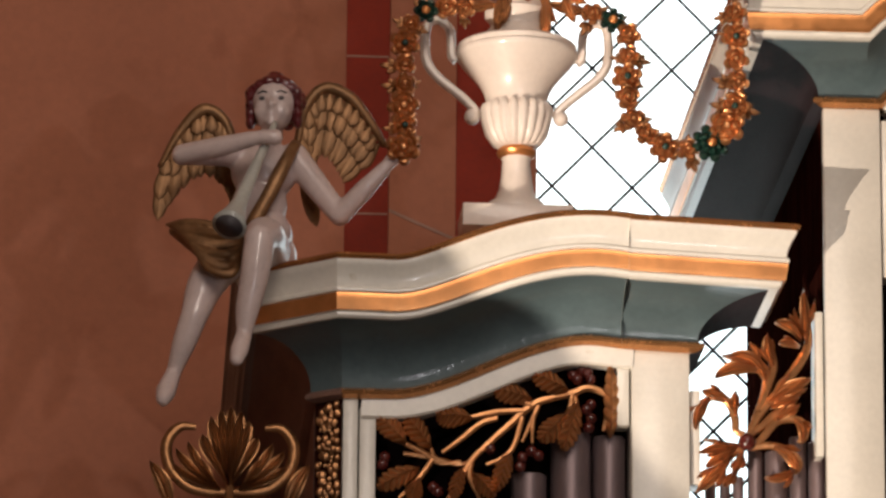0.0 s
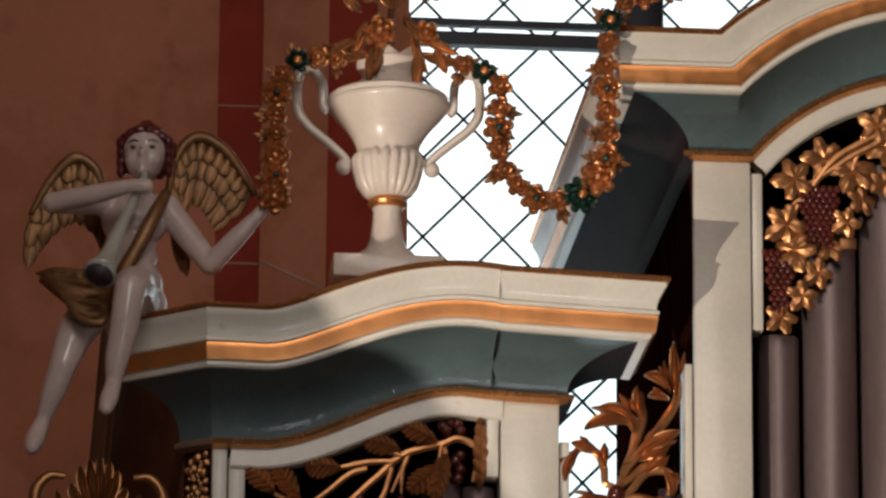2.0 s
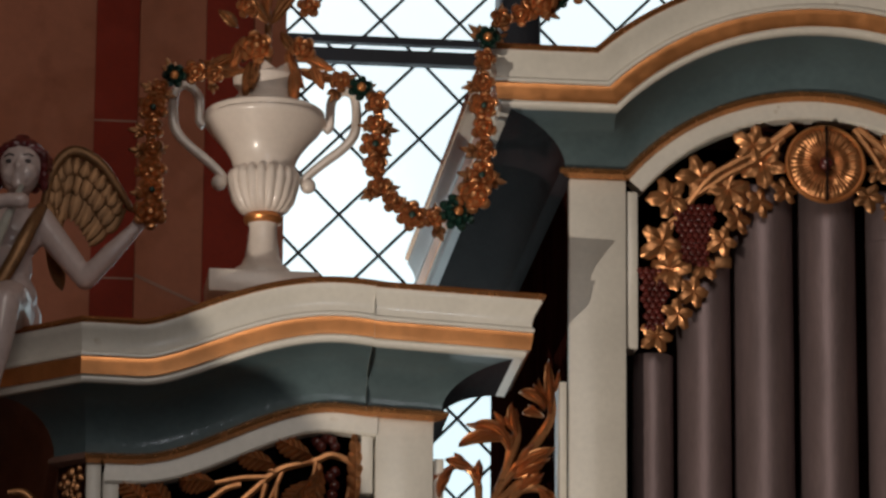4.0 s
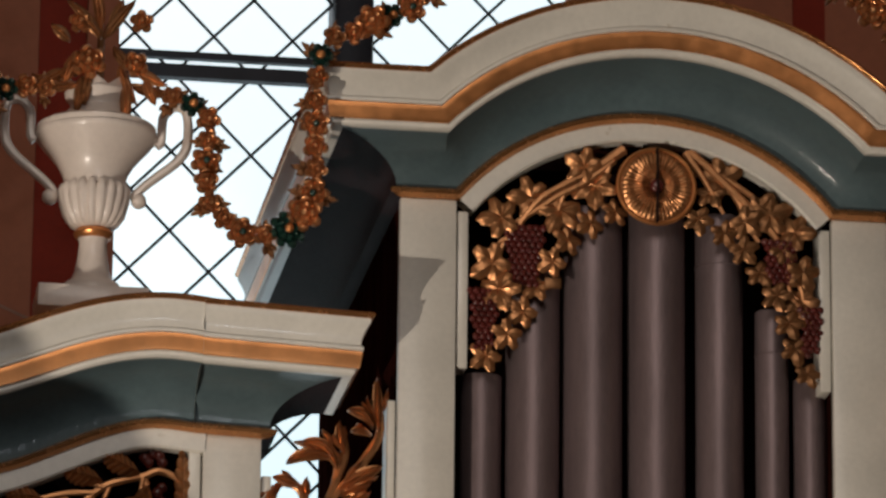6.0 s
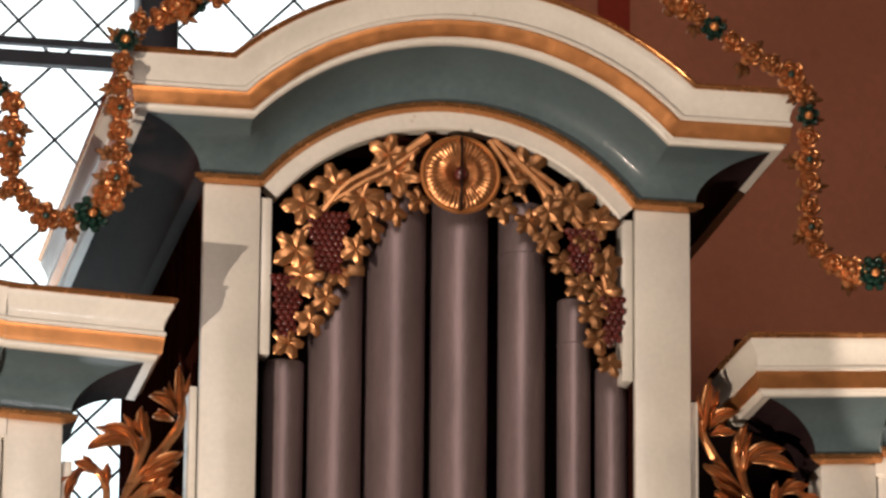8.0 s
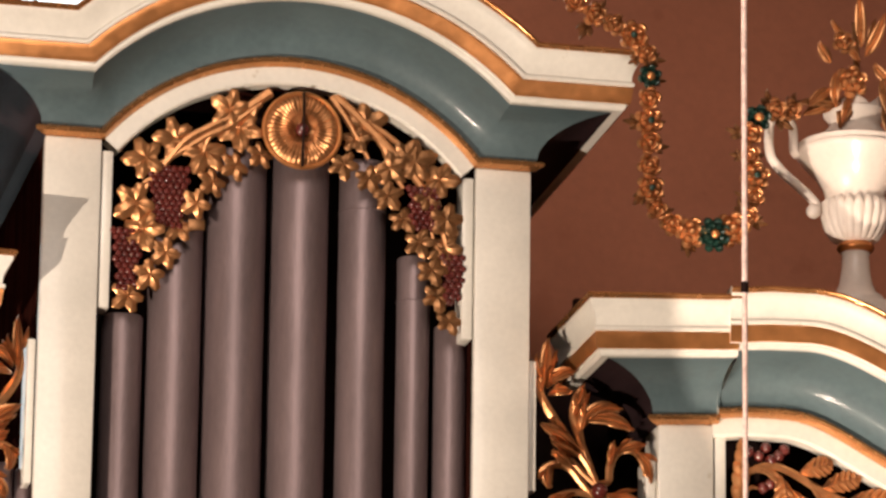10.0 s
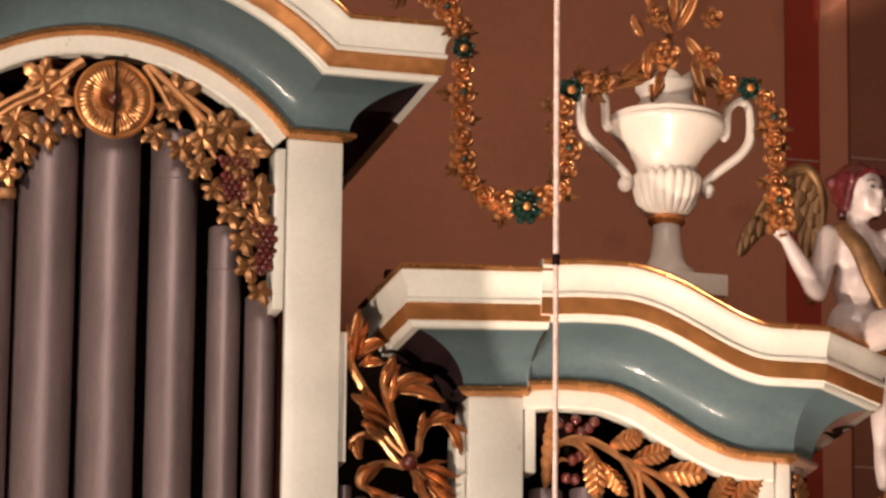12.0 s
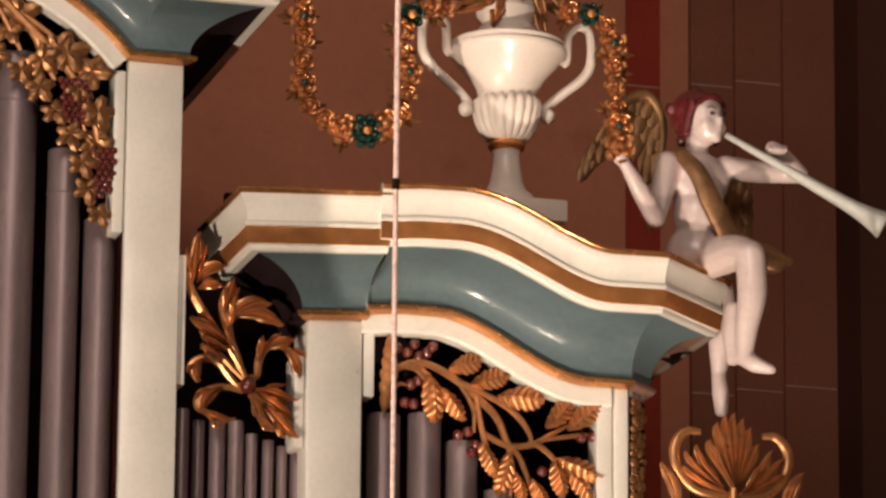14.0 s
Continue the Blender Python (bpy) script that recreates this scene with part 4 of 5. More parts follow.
# ---- urns ----
def urn(x):
    u = thing("urn", "cream painted urn with fluted bowl and scroll handles", "urn", (x, 0.0, -0.343), group="urns")
    bm = bmesh.new()
    lathe(bm, [(0.086, 0.0), (0.088, 0.012), (0.080, 0.030), (0.062, 0.042), (0.050, 0.070), (0.043, 0.115), (0.040, 0.155), (0.044, 0.168)], 36)
    part("foot", bm, URN, u)
    part("gilt_ring", one(lathe, [(0.044, 0.166), (0.053, 0.172), (0.057, 0.182), (0.053, 0.192), (0.046, 0.196)], 36), GOLD, u, "gilded ring under the bowl")
    flutes = lambda a, z, r: r * (1 + 0.085 * abs(math.sin(a * 10)) * min(1, max(0, (0.335 - z) / 0.03)))
    bm = one(lathe, [(0.046, 0.195), (0.066, 0.207), (0.084, 0.235), (0.093, 0.270), (0.098, 0.298), (0.099, 0.312), (0.096, 0.324), (0.086, 0.330)], 160, (0, 0, 0), flutes)
    for v in bm.verts:
        if v.co.z > 0.285:      # each flute ends in a round lobe
            v.co.z -= 0.020 * (1 - abs(math.sin(10 * math.atan2(v.co.y, v.co.x)))) ** 1.5
    part("fluted_bowl", bm, URN, u)
    part("upper_body", one(lathe, [(0.086, 0.315), (0.088, 0.335), (0.096, 0.362), (0.112, 0.390), (0.135, 0.418), (0.157, 0.442), (0.166, 0.456), (0.172, 0.462), (0.177, 0.470), (0.177, 0.478), (0.170, 0.482), (0.173, 0.490), (0.173, 0.498), (0.164, 0.505), (0.10, 0.510)], 48), URN, u)
    bm = bmesh.new()
    lathe(bm, [(0.090, 0.505), (0.094, 0.520), (0.088, 0.545), (0.076, 0.560), (0.080, 0.575), (0.093, 0.590), (0.094, 0.605), (0.07, 0.61)], 36)
    part("lid", bm, URN, u)
    bm = bmesh.new()
    rows = [[(r * math.cos(2 * math.pi * i / 40), r * math.sin(2 * math.pi * i / 40), z + (0.035 * (1 - abs((i % 8) - 4) / 4) if k else 0)) for i in range(40)] for k, (r, z) in enumerate(((0.090, 0.595), (0.080, 0.615), (0.070, 0.60)))]
    strip(bm, rows, close=True)
    part("crown_edge", bm, URN, u)
    for s in (-1, 1):
        pts = [(s * a, 0, b) for a, b in ((0.176, 0.455), (0.188, 0.470), (0.190, 0.520), (0.196, 0.552), (0.222, 0.576), (0.250, 0.572), (0.263, 0.545), (0.266, 0.490), (0.258, 0.445), (0.228, 0.405), (0.180, 0.365), (0.142, 0.332), (0.118, 0.305), (0.120, 0.288))]
        bm = bmesh.new()
        tube(bm, smooth_line(pts, 5), (0.013, 0.014, 0.013, 0.015, 0.014, 0.013), seg=10, flat=1.25)
        h = part("handle", bm, URN, u)
        part("scroll_end", one(ball, (s * 0.128, 0, 0.288), 0.023, 14, 9, (1, 1.2, 1)), URN, h)
    pl = solid("plinth", boxed(-0.158, 0.158, -0.115, 0.115, 0.052, 0.118, bevel=0.004), URN, "flat grey-white slab under the urn", "plinth", (x - 0.002, 0.0, -0.4615), group="urn plinths")
    part("block", boxed(*sorted((-0.15 * x / abs(x), 0.01)), -0.02, 0.11, -0.02, 0.0515), BROWN, pl, "dark block under the slab")
    return u


urn(-1.610)
urn(1.717)


# ---- flowers, garlands, bouquets ----
def flower_mesh(name, radius, n, depth, mat, inner=5):
    """A carved rosette: one surface with a ring of outer petals, a ring of inner ones and a dome."""
    bm = bmesh.new()
    seg = n * 6
    rows = []
    for r, h, tier in ((0.04, 0.95, 0), (0.14, 0.90, 0), (0.22, 0.62, 0), (0.28, 0.50, 0), (0.36, 0.88, 1), (0.48, 0.95, 1), (0.57, 0.70, 1), (0.63, 0.34, 2), (0.72, 0.62, 2), (0.84, 0.66, 2), (0.95, 0.40, 2), (1.0, 0.05, 2), (0.85, -0.15, 2)):
        row = []
        for i in range(seg):
            a = 2 * math.pi * i / seg
            lobe = abs(math.cos(a * n / 2)) ** 0.6 if tier == 2 else abs(math.cos(a * inner / 2 + 0.6)) ** 0.6 if tier == 1 else 1.0
            q = radius * r * ((0.66 + 0.34 * lobe) if r > 0.8 else (0.80 + 0.20 * lobe) if tier == 1 else 1.0)
            row.append((q * math.cos(a), -depth * h * (0.30 + 0.70 * lobe if h > 0 else 1), q * math.sin(a)))
        rows.append(row)
    vs = strip(bm, rows, close=True)
    bm.faces.new(vs[0])
    bm.faces.new(vs[-1])
    return finish(name, bm, mat)


def eye_mesh(mat, r):
    return finish("flower_eye", one(ball, (0, -0.022, 0), r, 10, 6, (1, 0.7, 1)), mat)


def sprig():
    bm = bmesh.new()
    for a, ln in ((0, 0.048), (35, 0.034), (-35, 0.034)):
        leaf(bm, (0.012, 0.012, 0), a, ln, 0.020, lift=0.006, n=6, lean=-0.1)
    return finish("sprig", bm, OLDSHADEGOLD)


KINDS = {"bead": flower_mesh("bead_flower", 0.037, 5, 0.028, BRONZE, 3), "rose": flower_mesh("rose", 0.054, 6, 0.032, BRONZE, 5),
         "ring": flower_mesh("ring_flower", 0.047, 6, 0.028, BRONZE, 6), "dark": flower_mesh("dark_flower", 0.040, 6, 0.028, GREEN, 6), "deep": flower_mesh("dark_flower", 0.056, 8, 0.032, GREEN, 8)}
EYE_GREEN, EYE_GOLD = eye_mesh(GREEN, 0.0105), eye_mesh(GOLD, 0.014)
SPRIG = sprig()


def garland(points, kinds, label, scale=1.0, seed=1):
    """Carved flowers strung along points (x, y, z); kinds one a flower: b bead, r rose, g ring with a green eye, d dark green, D large dark green."""
    rnd = random.Random(seed)
    x0, y0, z0 = points[0]
    g = thing("garland", label, "garland", points[0], group="garlands")
    line = smooth_line([(x - x0, y - y0, z - z0) for x, y, z in points], 10)
    part("cord", one(tube, line, 0.008, seg=6), OLDSHADEGOLD, g)
    lens = [0]
    for a, b in zip(line, line[1:]):
        lens.append(lens[-1] + (b - a).length)
    n = len(kinds)
    for i, k in enumerate(kinds):
        d = lens[-1] * (i + 0.5) / n
        j = next(q for q in range(1, len(lens)) if lens[q] >= d)
        c = line[j - 1].lerp(line[j], (d - lens[j - 1]) / (lens[j] - lens[j - 1]))
        t = line[j] - line[j - 1]
        spin = rnd.uniform(0, 6.3)
        s = scale * rnd.uniform(0.92, 1.08)
        m = Matrix.Translation(c + Vector((0, -0.012 - 0.008 * (i % 2), 0))) @ Matrix.Rotation(rnd.uniform(-0.22, 0.22), 4, "Z") @ Matrix.Rotation(rnd.uniform(0.0, 0.30), 4, "X") @ Matrix.Rotation(spin, 4, "Y") @ Matrix.Scale(s, 4)
        f = shared({"b": "bead_flower", "r": "rose", "g": "ring_flower", "d": "dark_flower", "D": "dark_flower"}[k], KINDS[{"b": "bead", "r": "rose", "g": "ring", "d": "dark", "D": "deep"}[k]], g, m,
                   "dark green flower with a gilded eye" if k in "dD" else "")
        if k in "gdD":
            shared("eye", EYE_GREEN if k == "g" else EYE_GOLD, f, Matrix(), "dark green eye" if k == "g" else "gilded eye")
        along = math.atan2(t.z, t.x)
        for side in ((1, -1) if i % 3 == 0 else (1,) if i % 3 == 1 else ()):
            a = along + side * rnd.uniform(0.9, 1.7)
            shared("leaf", SPRIG, g, Matrix.Translation(c + Vector((0.006 * math.cos(a), 0.004, 0.006 * math.sin(a)))) @ Matrix.Rotation(-a, 4, "Y") @ Matrix.Scale(s * rnd.uniform(0.8, 1.15), 4))
    return g


LBL = "hanging garland of gilded flowers with dark green eyes"
garland([(-1.943, -0.16, -0.235), (-1.945, -0.16, -0.11), (-1.942, -0.15, 0.02), (-1.940, -0.15, 0.125), (-1.905, -0.14, 0.195), (-1.83, -0.12, 0.232), (-1.74, -0.08, 0.235)], "rgrbbgbdbb", LBL, 0.95, 3)
garland([(-1.43, -0.10, 0.238), (-1.36, -0.13, 0.205), (-1.305, -0.15, 0.16), (-1.300, -0.15, 0.09), (-1.308, -0.17, -0.03), (-1.282, -0.19, -0.13), (-1.185, -0.21, -0.205), (-1.07, -0.23, -0.185),
         (-1.008, -0.25, -0.09), (-1.006, -0.27, 0.03), (-1.010, -0.29, 0.14), (-1.010, -0.31, 0.24), (-0.985, -0.32, 0.345), (-0.92, -0.31, 0.375), (-0.83, -0.29, 0.437), (-0.74, -0.27, 0.48), (-0.62, -0.27, 0.60)],
        "bdbbgbbbgbDrgbbgbbdbbrdgbb", LBL, 1.0, 4)
garland([(0.50, -0.27, 0.66), (0.584, -0.28, 0.575), (0.70, -0.30, 0.487), (0.79, -0.31, 0.415), (0.887, -0.32, 0.362), (0.96, -0.32, 0.325), (1.000, -0.30, 0.235), (1.004, -0.28, 0.12), (1.016, -0.24, -0.04), (1.036, -0.20, -0.12),
         (1.100, -0.17, -0.185), (1.235, -0.16, -0.205), (1.333, -0.16, -0.145), (1.362, -0.15, -0.04), (1.345, -0.15, 0.06), (1.36, -0.14, 0.155), (1.43, -0.12, 0.205), (1.52, -0.08, 0.225)], "bbrbdbbbgbdbgbbgbbrDrbbgbbdbb", LBL, 1.0, 6)
garland([(1.85, -0.08, 0.25), (1.91, -0.12, 0.235), (1.968, -0.15, 0.205), (1.995, -0.15, 0.14), (2.003, -0.15, 0.06), (2.004, -0.15, -0.04), (2.010, -0.16, -0.12), (2.012, -0.17, -0.215)], "bdbgbbbgr", LBL, 0.98, 8)


def bouquet(x, seed):
    rnd = random.Random(seed)
    b = thing("bouquet", "gilded bouquet of leaves and flowers rising from the urn", "bouquet", (x, 0.0, 0.244), group="bouquets")
    part("stalk", one(tube, smooth_line([(0, 0, 0), (0.005, -0.01, 0.15), (0.0, -0.01, 0.30)], 6), (0.016, 0.008), seg=7), OLDSHADEGOLD, b)
    for ox, oz, a, ln in ((0.0, 0.20, 92, 0.17), (0.0, 0.16, 125, 0.15), (0.01, 0.17, 58, 0.15), (-0.07, 0.12, 250, 0.12), (-0.05, 0.05, 265, 0.12), (0.06, 0.10, 280, 0.14), (0.075, 0.03, 275, 0.12), (-0.10, 0.06, 215, 0.10), (0.10, 0.08, 320, 0.11),
                          (-0.06, 0.02, 178, 0.14), (-0.08, 0.015, 190, 0.11), (0.10, 0.03, 345, 0.12), (-0.02, 0.13, 230, 0.10), (0.04, 0.15, 300, 0.10), (-0.09, 0.15, 130, 0.07), (-0.03, 0.05, 255, 0.10), (0.13, 0.05, 290, 0.09), (0.03, 0.2, 70, 0.1)):
        part("leaf", one(leaf, (ox, -0.06 + rnd.uniform(-0.03, 0.02), oz), a, ln, 0.036, lift=0.012, curl=0.6, bend=rnd.uniform(-30, 30), n=8), BRONZE if rnd.random() < 0.6 else OLDSHADEGOLD, b)
    for ox, oz, k, s in ((-0.035, 0.085, "ring", 1.15), (-0.06, 0.205, "bead", 1.0), (0.115, 0.215, "bead", 1.0), (0.10, 0.085, "bead", 1.1)):
        shared("flower", KINDS[k], b, Matrix.Translation((ox, -0.09, oz)) @ Matrix.Rotation(rnd.random(), 4, "Y") @ Matrix.Scale(s, 4))
    for s in (-1, 1):
        bm = one(tube, smooth_line([(s * 0.05, -0.04, 0.03), (s * 0.12, -0.05, 0.035), (s * 0.20, -0.04, 0.015)], 5), (0.008, 0.005), seg=6)
        part("twig", bm, OLDSHADEGOLD, b)
    return b


bouquet(-1.610, 2)
bouquet(1.717, 3)

# ---- hanging cord ----
cord = thing("hanging_cord", "thin pinkish cord hanging in the nave before the organ", "cord", (0.923, -1.6, -0.751))
part("upper_cord", one(lathe, [(0.0078, 0.0), (0.0078, 6.0 + 0.756)], 10), ROPE, cord)
part("lower_cord", one(lathe, [(0.0070, -Z0 + 0.745), (0.0070, -0.027)], 10), ROPE, cord)
part("sleeve", one(lathe, [(0.0082, -0.030), (0.0106, -0.026), (0.0106, -0.004), (0.0082, 0.0)], 12), BLACK, cord, "small black sleeve joining the cord")


# ---- carved winged figures on the outer cornice ends ----
def chain(bm, pts, radii, n=6):
    line = smooth_line(pts, n)
    tube(bm, line, radii, seg=12)
    ball(bm, line[0], radii[0], 12, 8)
    ball(bm, line[-1], radii[-1], 12, 8)


def fused(bm, voxel=0.0065, rounds=5):
    """The pieces run together into one smooth skin."""
    me = bpy.data.meshes.new("raw")
    bm.to_mesh(me)
    bm.free()
    ob = new("raw", me)
    r = ob.modifiers.new("fuse", "REMESH")
    r.mode, r.voxel_size = "VOXEL", voxel
    s = ob.modifiers.new("soften", "SMOOTH")
    s.factor, s.iterations = 0.5, rounds
    out = bpy.data.meshes.new_from_object(ob.evaluated_get(bpy.context.evaluated_depsgraph_get()))
    bpy.data.objects.remove(ob)
    return out


def add_to(bm, other, index):
    """Adds a bmesh or mesh to bm with one material slot."""
    me = other
    if isinstance(other, bmesh.types.BMesh):
        bmesh.ops.recalc_face_normals(other, faces=other.faces)
        me = bpy.data.meshes.new("piece")
        other.to_mesh(me)
        other.free()
    k = len(bm.faces)
    bm.from_mesh(me)
    bm.faces.ensure_lookup_table()
    for f in bm.faces[k:]:
        f.material_index = index


def feathers(arch, a0, a1, l0, l1, n, rows=3, tilt=0.0):
    """A wing: rows of blunt overlapping feathers that hang from an arched upper edge. a0, a1: the feathers' way at both ends."""
    bm = bmesh.new()
    line = smooth_line(arch, 8)
    for r in range(rows):
        for i in range(n + 3):
            t = min((i + 0.5 * (r % 2)) / (n + 3), 1)
            p = line[min(int(t * (len(line) - 1)), len(line) - 1)]
            a = a0 + (a1 - a0) * t
            d = Vector((math.cos(radians(a)), 0, math.sin(radians(a))))
            ln = (l0 + (l1 - l0) * t) * (0.34, 0.62, 1.0)[r]
            leaf(bm, p + Vector((0, 0.002 + 0.007 * r - 0.003 * (i % 2), 0)), a, ln, 0.037 + 0.004 * r, lift=0.0022, curl=0.3, thick=0.0018, n=9, club=1.7)
    tube(bm, line, (0.012, 0.019, 0.010), seg=8)
    return bm


def head(body, c, turn):
    """Skull, cheeks, nose, chin and ears, turned about z."""
    R = Matrix.Rotation(turn, 3, "Z")
    at = lambda v: Vector(c) + R @ Vector(v)
    ball(body, at((0, 0.004, 0.014)), 0.067, 18, 12, (1.0, 1.12, 1.05))
    ball(body, at((0, -0.016, -0.026)), 0.054, 16, 10, (1.0, 1.0, 1.0))
    for s in (-1, 1):
        ball(body, at((s * 0.027, -0.038, -0.024)), 0.028, 10, 8)
        ball(body, at((s * 0.064, 0.006, -0.008)), 0.016, 8, 6, (0.5, 1, 1.3))
    ball(body, at((0, -0.072, -0.012)), 0.0115, 8, 6, (1, 1.2, 1.5))
    ball(body, at((0, -0.055, -0.062)), 0.020, 8, 6)
    ball(body, at((0, -0.068, -0.041)), 0.010, 8, 6, (1.5, 0.8, 0.6))
    return at


def hair(at, seed):
    """A close cap of hair with waved locks over the brow and temples."""
    bm = bmesh.new()
    rnd = random.Random(seed)
    ball(bm, at((0, 0.024, 0.020)), 0.080, 18, 12, (1.0, 0.98, 1.0))
    for s in (-1, 1):
        for z, y, r in ((0.030, -0.022, 0.022), (0.005, -0.010, 0.022), (-0.020, -0.002, 0.022), (-0.045, 0.006, 0.021)):
            ball(bm, at((s * 0.068, y, z)), r, 10, 7, (0.7, 1.0, 1.0))
    for i in range(6):
        a = radians(-62 + 25 * i)
        ball(bm, at((0.060 * math.sin(a), -0.056 + 0.022 * abs(math.sin(a)), 0.026 + 0.036 * math.cos(a))), 0.0165, 10, 7, (1.0, 0.7, 0.85))
    for i in range(14):
        a = rnd.uniform(0, 6.28)
        ball(bm, at((0.070 * math.cos(a), 0.045 + 0.030 * math.sin(a * 3), 0.02 + 0.070 * math.sin(a))), 0.020, 8, 6)
    return fused(bm, 0.0045, 2)


def face_paint(at):
    bm = bmesh.new()
    for s in (-1, 1):
        ball(bm, at((s * 0.026, -0.0625, 0.006)), 0.0085, 8, 5, (1.25, 0.5, 0.75))
        tube(bm, [at((s * 0.012, -0.066, 0.022)), at((s * 0.027, -0.0655, 0.027)), at((s * 0.042, -0.056, 0.022))], 0.0022, seg=5)
    return bm


def trumpet(a, b, r0=0.009, r1=0.052):
    bm = bmesh.new()
    a, b = Vector(a), Vector(b)
    n = 22
    pts = [a.lerp(b, i / n) for i in range(n + 1)]
    rad = [r0 + (i / n) * 0.016 + (r1 - r0 - 0.016) * max(0, (i / n - 0.72) / 0.28) ** 2.2 for i in range(n + 1)]
    d = (b - a).normalized()
    pts += [b + d * 0.002, b - d * 0.02, b - d * 0.06]
    rad += [r1 - 0.004, r1 - 0.016, r1 - 0.034]
    tube(bm, pts, rad, seg=20)
    return bm


def bell_shade(a, b, r):
    """A dark plug in the bell's mouth; the hollow's shade is put into its colour."""
    a, b = Vector(a), Vector(b)
    d = (b - a).normalized()
    return one(tube, [b - d * 0.010, b + d * 0.0035], (r * 0.60, r * 0.80), seg=20)


def drape(pts, radii, folds, seed):
    """Gathered cloth: several soft strands side by side, run together."""
    rnd = random.Random(seed)
    bm = bmesh.new()
    for k in range(folds):
        off = Vector((rnd.uniform(-1, 1), rnd.uniform(-0.6, 0.6), rnd.uniform(-1, 1))) * radii[1] * 1.15
        tube(bm, smooth_line([Vector(p) + off * (0.4 + 0.6 * math.sin(math.pi * (i + 0.3) / len(pts))) for i, p in enumerate(pts)], 6), radii, seg=10)
    return bm


def statue(name_label, base, body, items):
    """One plain mesh: skin first, then hair, gilt cloth and wings, trumpet."""
    bm = bmesh.new()
    add_to(bm, fused(body), 0)
    for piece, idx in items:
        add_to(bm, piece, idx)
    bmesh.ops.translate(bm, verts=bm.verts, vec=-Vector(base))
    me = bpy.data.meshes.new("statue")
    for f in bm.faces:
        f.smooth = True
    bm.to_mesh(me)
    bm.free()
    for m in (SKIN, HAIR, DULLGOLD, HORN, EYES_BELL):
        me.materials.append(m)
    ob = new("statue", me)
    ob.location = Vector(base) + Vector((0, 0, Z0))
    return tagged(ob, name_label, "statue", "winged statues")


HORN = material("pale_grey_trumpet_paint", (0.42, 0.42, 0.38), 0.35, vary=0.12, coat=0.4)

# the figure that faces us, trumpet pointing down
b = bmesh.new()
at = head(b, (-2.310, -0.075, -0.062), radians(-8))
chain(b, [(-2.312, -0.05, -0.12), (-2.325, -0.04, -0.18)], (0.032, 0.036))
ball(b, (-2.335, -0.03, -0.245), 0.086, 16, 12, (1.12, 0.8, 1.0))
ball(b, (-2.345, -0.035, -0.345), 0.076, 16, 12, (1.05, 0.85, 1.15))
ball(b, (-2.350, -0.04, -0.435), 0.088, 16, 12, (1.15, 0.95, 0.95))
ball(b, (-2.300, -0.01, -0.485), 0.066, 12, 9)
chain(b, [(-2.420, -0.04, -0.195), (-2.500, -0.10, -0.215), (-2.570, -0.14, -0.232)], (0.040, 0.036, 0.030))
chain(b, [(-2.570, -0.14, -0.232), (-2.460, -0.20, -0.222), (-2.355, -0.24, -0.205), (-2.310, -0.245, -0.205)], (0.031, 0.030, 0.021, 0.024))
chain(b, [(-2.250, -0.04, -0.200), (-2.185, -0.06, -0.29), (-2.118, -0.09, -0.385)], (0.042, 0.038, 0.031))
chain(b, [(-2.118, -0.09, -0.385), (-2.050, -0.12, -0.315), (-1.985, -0.14, -0.245), (-1.962, -0.145, -0.215)], (0.031, 0.029, 0.019, 0.024))
chain(b, [(-2.320, -0.08, -0.49), (-2.335, -0.25, -0.50), (-2.350, -0.335, -0.53)], (0.066, 0.060, 0.045))
chain(b, [(-2.350, -0.335, -0.53), (-2.362, -0.335, -0.63), (-2.380, -0.32, -0.73), (-2.388, -0.31, -0.80)], (0.046, 0.042, 0.034, 0.022))
chain(b, [(-2.388, -0.31, -0.80), (-2.400, -0.34, -0.85), (-2.408, -0.37, -0.885)], (0.024, 0.027, 0.020))
chain(b, [(-2.42, -0.05, -0.49), (-2.49, -0.13, -0.60), (-2.525, -0.16, -0.705)], (0.066, 0.056, 0.040))
chain(b, [(-2.525, -0.16, -0.705), (-2.555, -0.14, -0.79), (-2.580, -0.12, -0.865)], (0.040, 0.034, 0.021))
chain(b, [(-2.580, -0.12, -0.865), (-2.600, -0.15, -0.925), (-2.607, -0.18, -0.955)], (0.023, 0.030, 0.022))
wing_l = feathers([(-2.420, 0.04, -0.150), (-2.450, 0.03, -0.075), (-2.510, 0.03, -0.045), (-2.575, 0.04, -0.110), (-2.630, 0.05, -0.215)], 275, 262, 0.20, 0.20, 9)
wing_r = feathers([(-2.240, 0.04, -0.150), (-2.215, 0.03, -0.030), (-2.160, 0.03, 0.030), (-2.085, 0.03, 0.000), (-2.030, 0.04, -0.065), (-1.985, 0.05, -0.135)], 285, 232, 0.24, 0.17, 10)
cloth = bmesh.new()
for k in range(6):
    tube(cloth, smooth_line([(-2.612 + 0.012 * k, -0.11 - 0.012 * k, -0.432 - 0.007 * k), (-2.555 + 0.012 * k, -0.17 - 0.014 * k, -0.440 - 0.029 * k), (-2.47 + 0.008 * k, -0.20 - 0.016 * (k % 2) - 0.008 * k, -0.455 - 0.031 * k),
                             (-2.405, -0.19 - 0.008 * k, -0.462 - 0.021 * k), (-2.355, -0.12, -0.442 - 0.008 * k)], 7), (0.005, 0.0125, 0.0145, 0.0125, 0.010), seg=10)
tube(cloth, smooth_line([(-2.60, -0.08, -0.44), (-2.48, -0.14, -0.50), (-2.38, -0.10, -0.50)], 6), (0.008, 0.052, 0.03), seg=10)
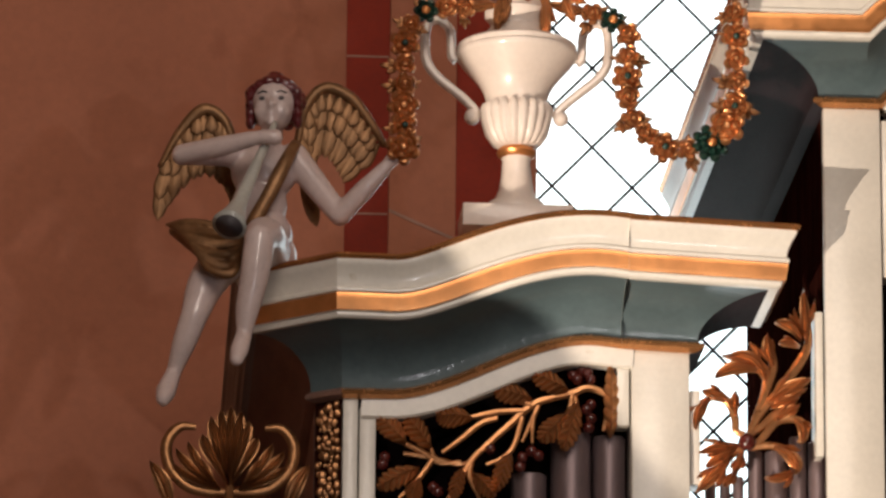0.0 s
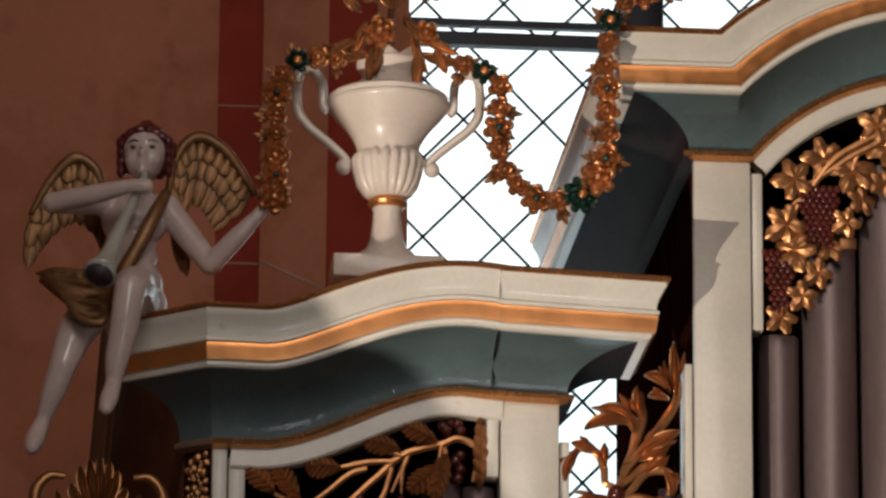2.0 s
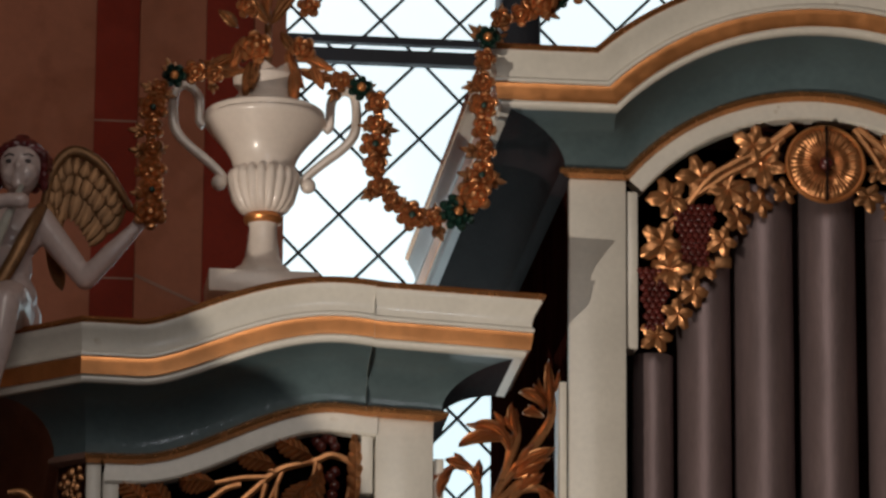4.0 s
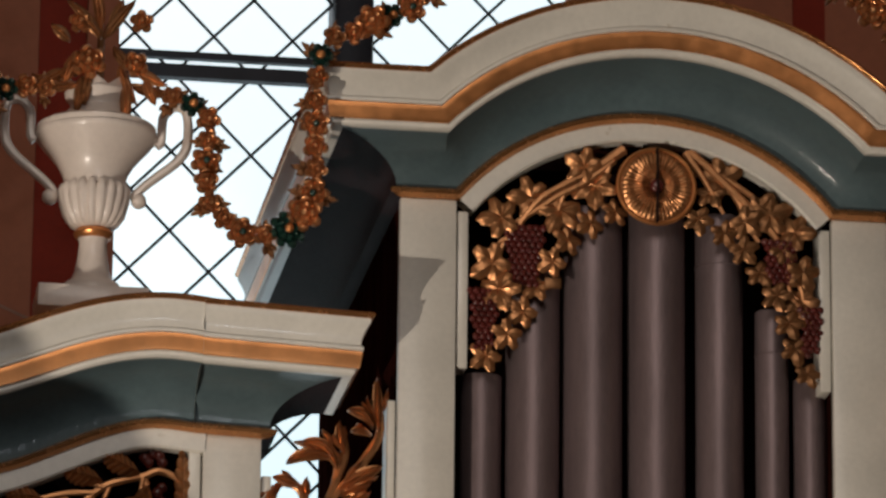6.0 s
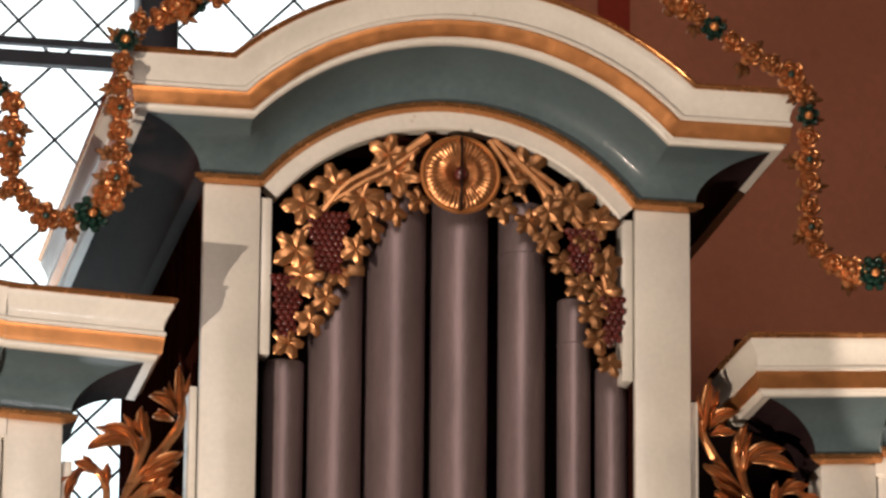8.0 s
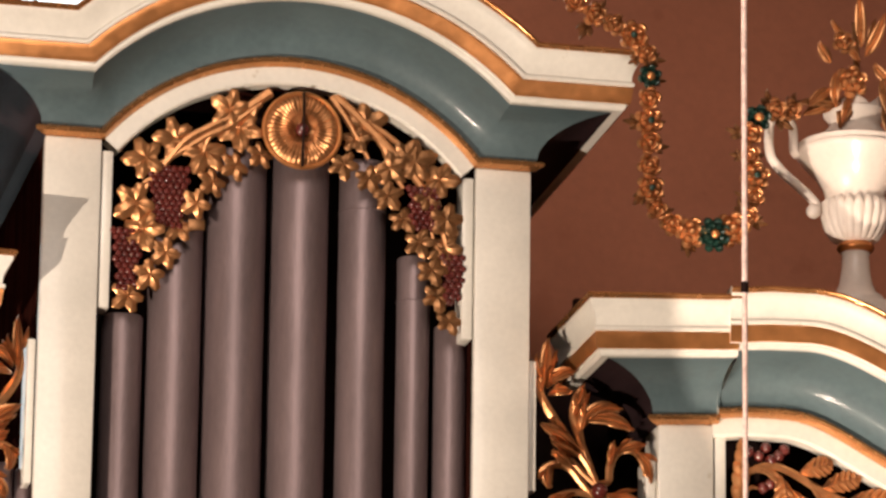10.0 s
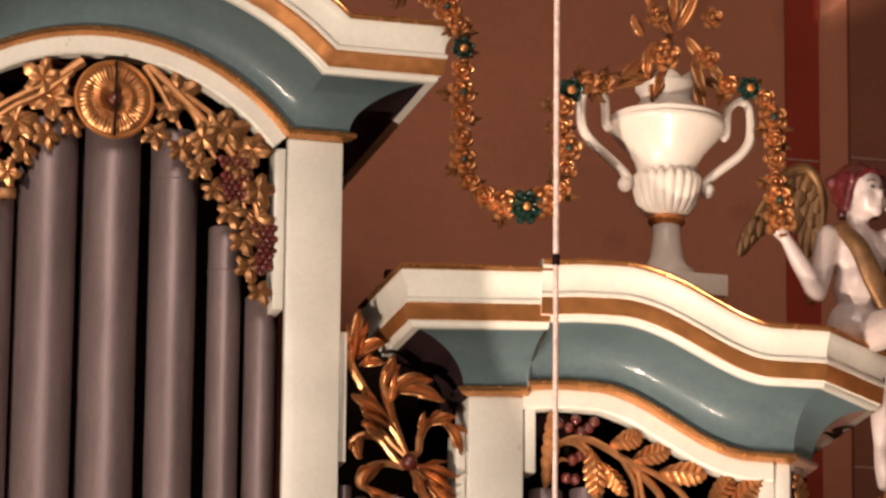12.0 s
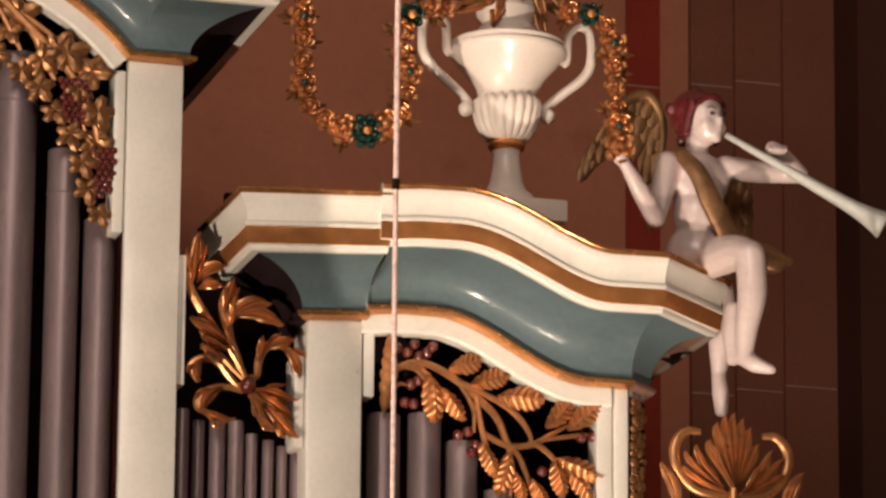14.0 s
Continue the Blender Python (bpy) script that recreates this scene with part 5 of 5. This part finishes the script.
sash = one(tube, smooth_line([(-2.245, -0.06, -0.165), (-2.275, -0.125, -0.24), (-2.325, -0.135, -0.35), (-2.375, -0.13, -0.44)], 6), (0.016, 0.022, 0.02), seg=8, flat=0.6)
statue("white painted winged figure blowing a downward trumpet, gilded cloth", (-2.35, -0.05, -0.571), b,
       [(hair(at, 3), 1), (face_paint(at), 4), (fused(cloth, 0.0050, 1), 2), (sash, 2), (wing_l, 2), (wing_r, 2), (trumpet((-2.308, -0.150, -0.135), (-2.436, -0.42, -0.515), 0.009, 0.050), 3), (bell_shade((-2.308, -0.150, -0.135), (-2.436, -0.42, -0.515), 0.050), 4)])

# the figure in profile, trumpet held out
b = bmesh.new()
at = head(b, (2.300, -0.10, -0.055), radians(30))
chain(b, [(2.292, -0.08, -0.11), (2.290, -0.07, -0.17)], (0.034, 0.038))
ball(b, (2.295, -0.07, -0.235), 0.088, 16, 12, (1.15, 0.82, 1.0))
ball(b, (2.300, -0.075, -0.340), 0.078, 16, 12, (1.08, 0.85, 1.2))
ball(b, (2.296, -0.06, -0.455), 0.086, 16, 12, (1.12, 0.95, 0.95))
chain(b, [(2.200, -0.08, -0.195), (2.170, -0.11, -0.29), (2.140, -0.14, -0.385)], (0.042, 0.036, 0.030))
chain(b, [(2.140, -0.14, -0.385), (2.085, -0.16, -0.31), (2.035, -0.17, -0.235), (2.015, -0.17, -0.21)], (0.031, 0.028, 0.019, 0.025))
chain(b, [(2.385, -0.08, -0.190), (2.48, -0.10, -0.20), (2.60, -0.13, -0.205)], (0.040, 0.034, 0.028))
chain(b, [(2.60, -0.13, -0.205), (2.54, -0.18, -0.175), (2.485, -0.21, -0.155)], (0.027, 0.024, 0.024))
for k in range(4):
    chain(b, [(2.475 + 0.016 * k, -0.215, -0.150), (2.470 + 0.016 * k, -0.235, -0.165)], (0.009, 0.008), 3)
chain(b, [(2.325, -0.09, -0.478), (2.358, -0.22, -0.492), (2.382, -0.290, -0.515)], (0.064, 0.058, 0.047))
chain(b, [(2.382, -0.290, -0.515), (2.388, -0.290, -0.63), (2.378, -0.270, -0.73), (2.376, -0.255, -0.81)], (0.047, 0.045, 0.036, 0.026))
chain(b, [(2.374, -0.25, -0.815), (2.402, -0.28, -0.842), (2.440, -0.31, -0.862)], (0.027, 0.026, 0.015))
chain(b, [(2.362, -0.20, -0.66), (2.350, -0.21, -0.74), (2.352, -0.22, -0.815)], (0.026, 0.026, 0.022))
chain(b, [(2.37, 0.02, -0.50), (2.41, 0.05, -0.60), (2.412, 0.06, -0.72), (2.402, 0.05, -0.80)], (0.062, 0.046, 0.036, 0.022))
chain(b, [(2.402, 0.05, -0.80), (2.401, 0.03, -0.86), (2.400, 0.02, -0.915)], (0.023, 0.027, 0.022))
wing_l = feathers([(2.215, 0.03, -0.140), (2.215, 0.02, -0.030), (2.170, 0.02, 0.045), (2.100, 0.02, 0.020), (2.050, 0.03, -0.040), (2.005, 0.04, -0.120)], 262, 246, 0.24, 0.17, 10)
wing_r = feathers([(2.40, 0.10, -0.16), (2.44, 0.09, -0.13), (2.50, 0.10, -0.16), (2.525, 0.10, -0.20)], 272, 268, 0.22, 0.20, 5)
sash = one(tube, smooth_line([(2.225, -0.10, -0.155), (2.270, -0.150, -0.235), (2.315, -0.155, -0.33), (2.375, -0.15, -0.43), (2.43, -0.17, -0.49)], 6), (0.026, 0.036, 0.036), seg=10, flat=0.5)
cloth = drape([(2.36, -0.13, -0.44), (2.44, -0.16, -0.47), (2.51, -0.17, -0.50), (2.545, -0.16, -0.49)], (0.026, 0.024, 0.012), 6, 4)
statue("white painted winged figure in profile blowing a long trumpet", (2.32, -0.07, -0.571), b,
       [(hair(at, 5), 1), (face_paint(at), 4), (fused(cloth, 0.0055, 1), 2), (sash, 2), (wing_l, 2), (wing_r, 2), (trumpet((2.345, -0.185, -0.118), (2.795, -0.32, -0.395), 0.009, 0.044), 3), (bell_shade((2.345, -0.185, -0.118), (2.795, -0.32, -0.395), 0.044), 4)])
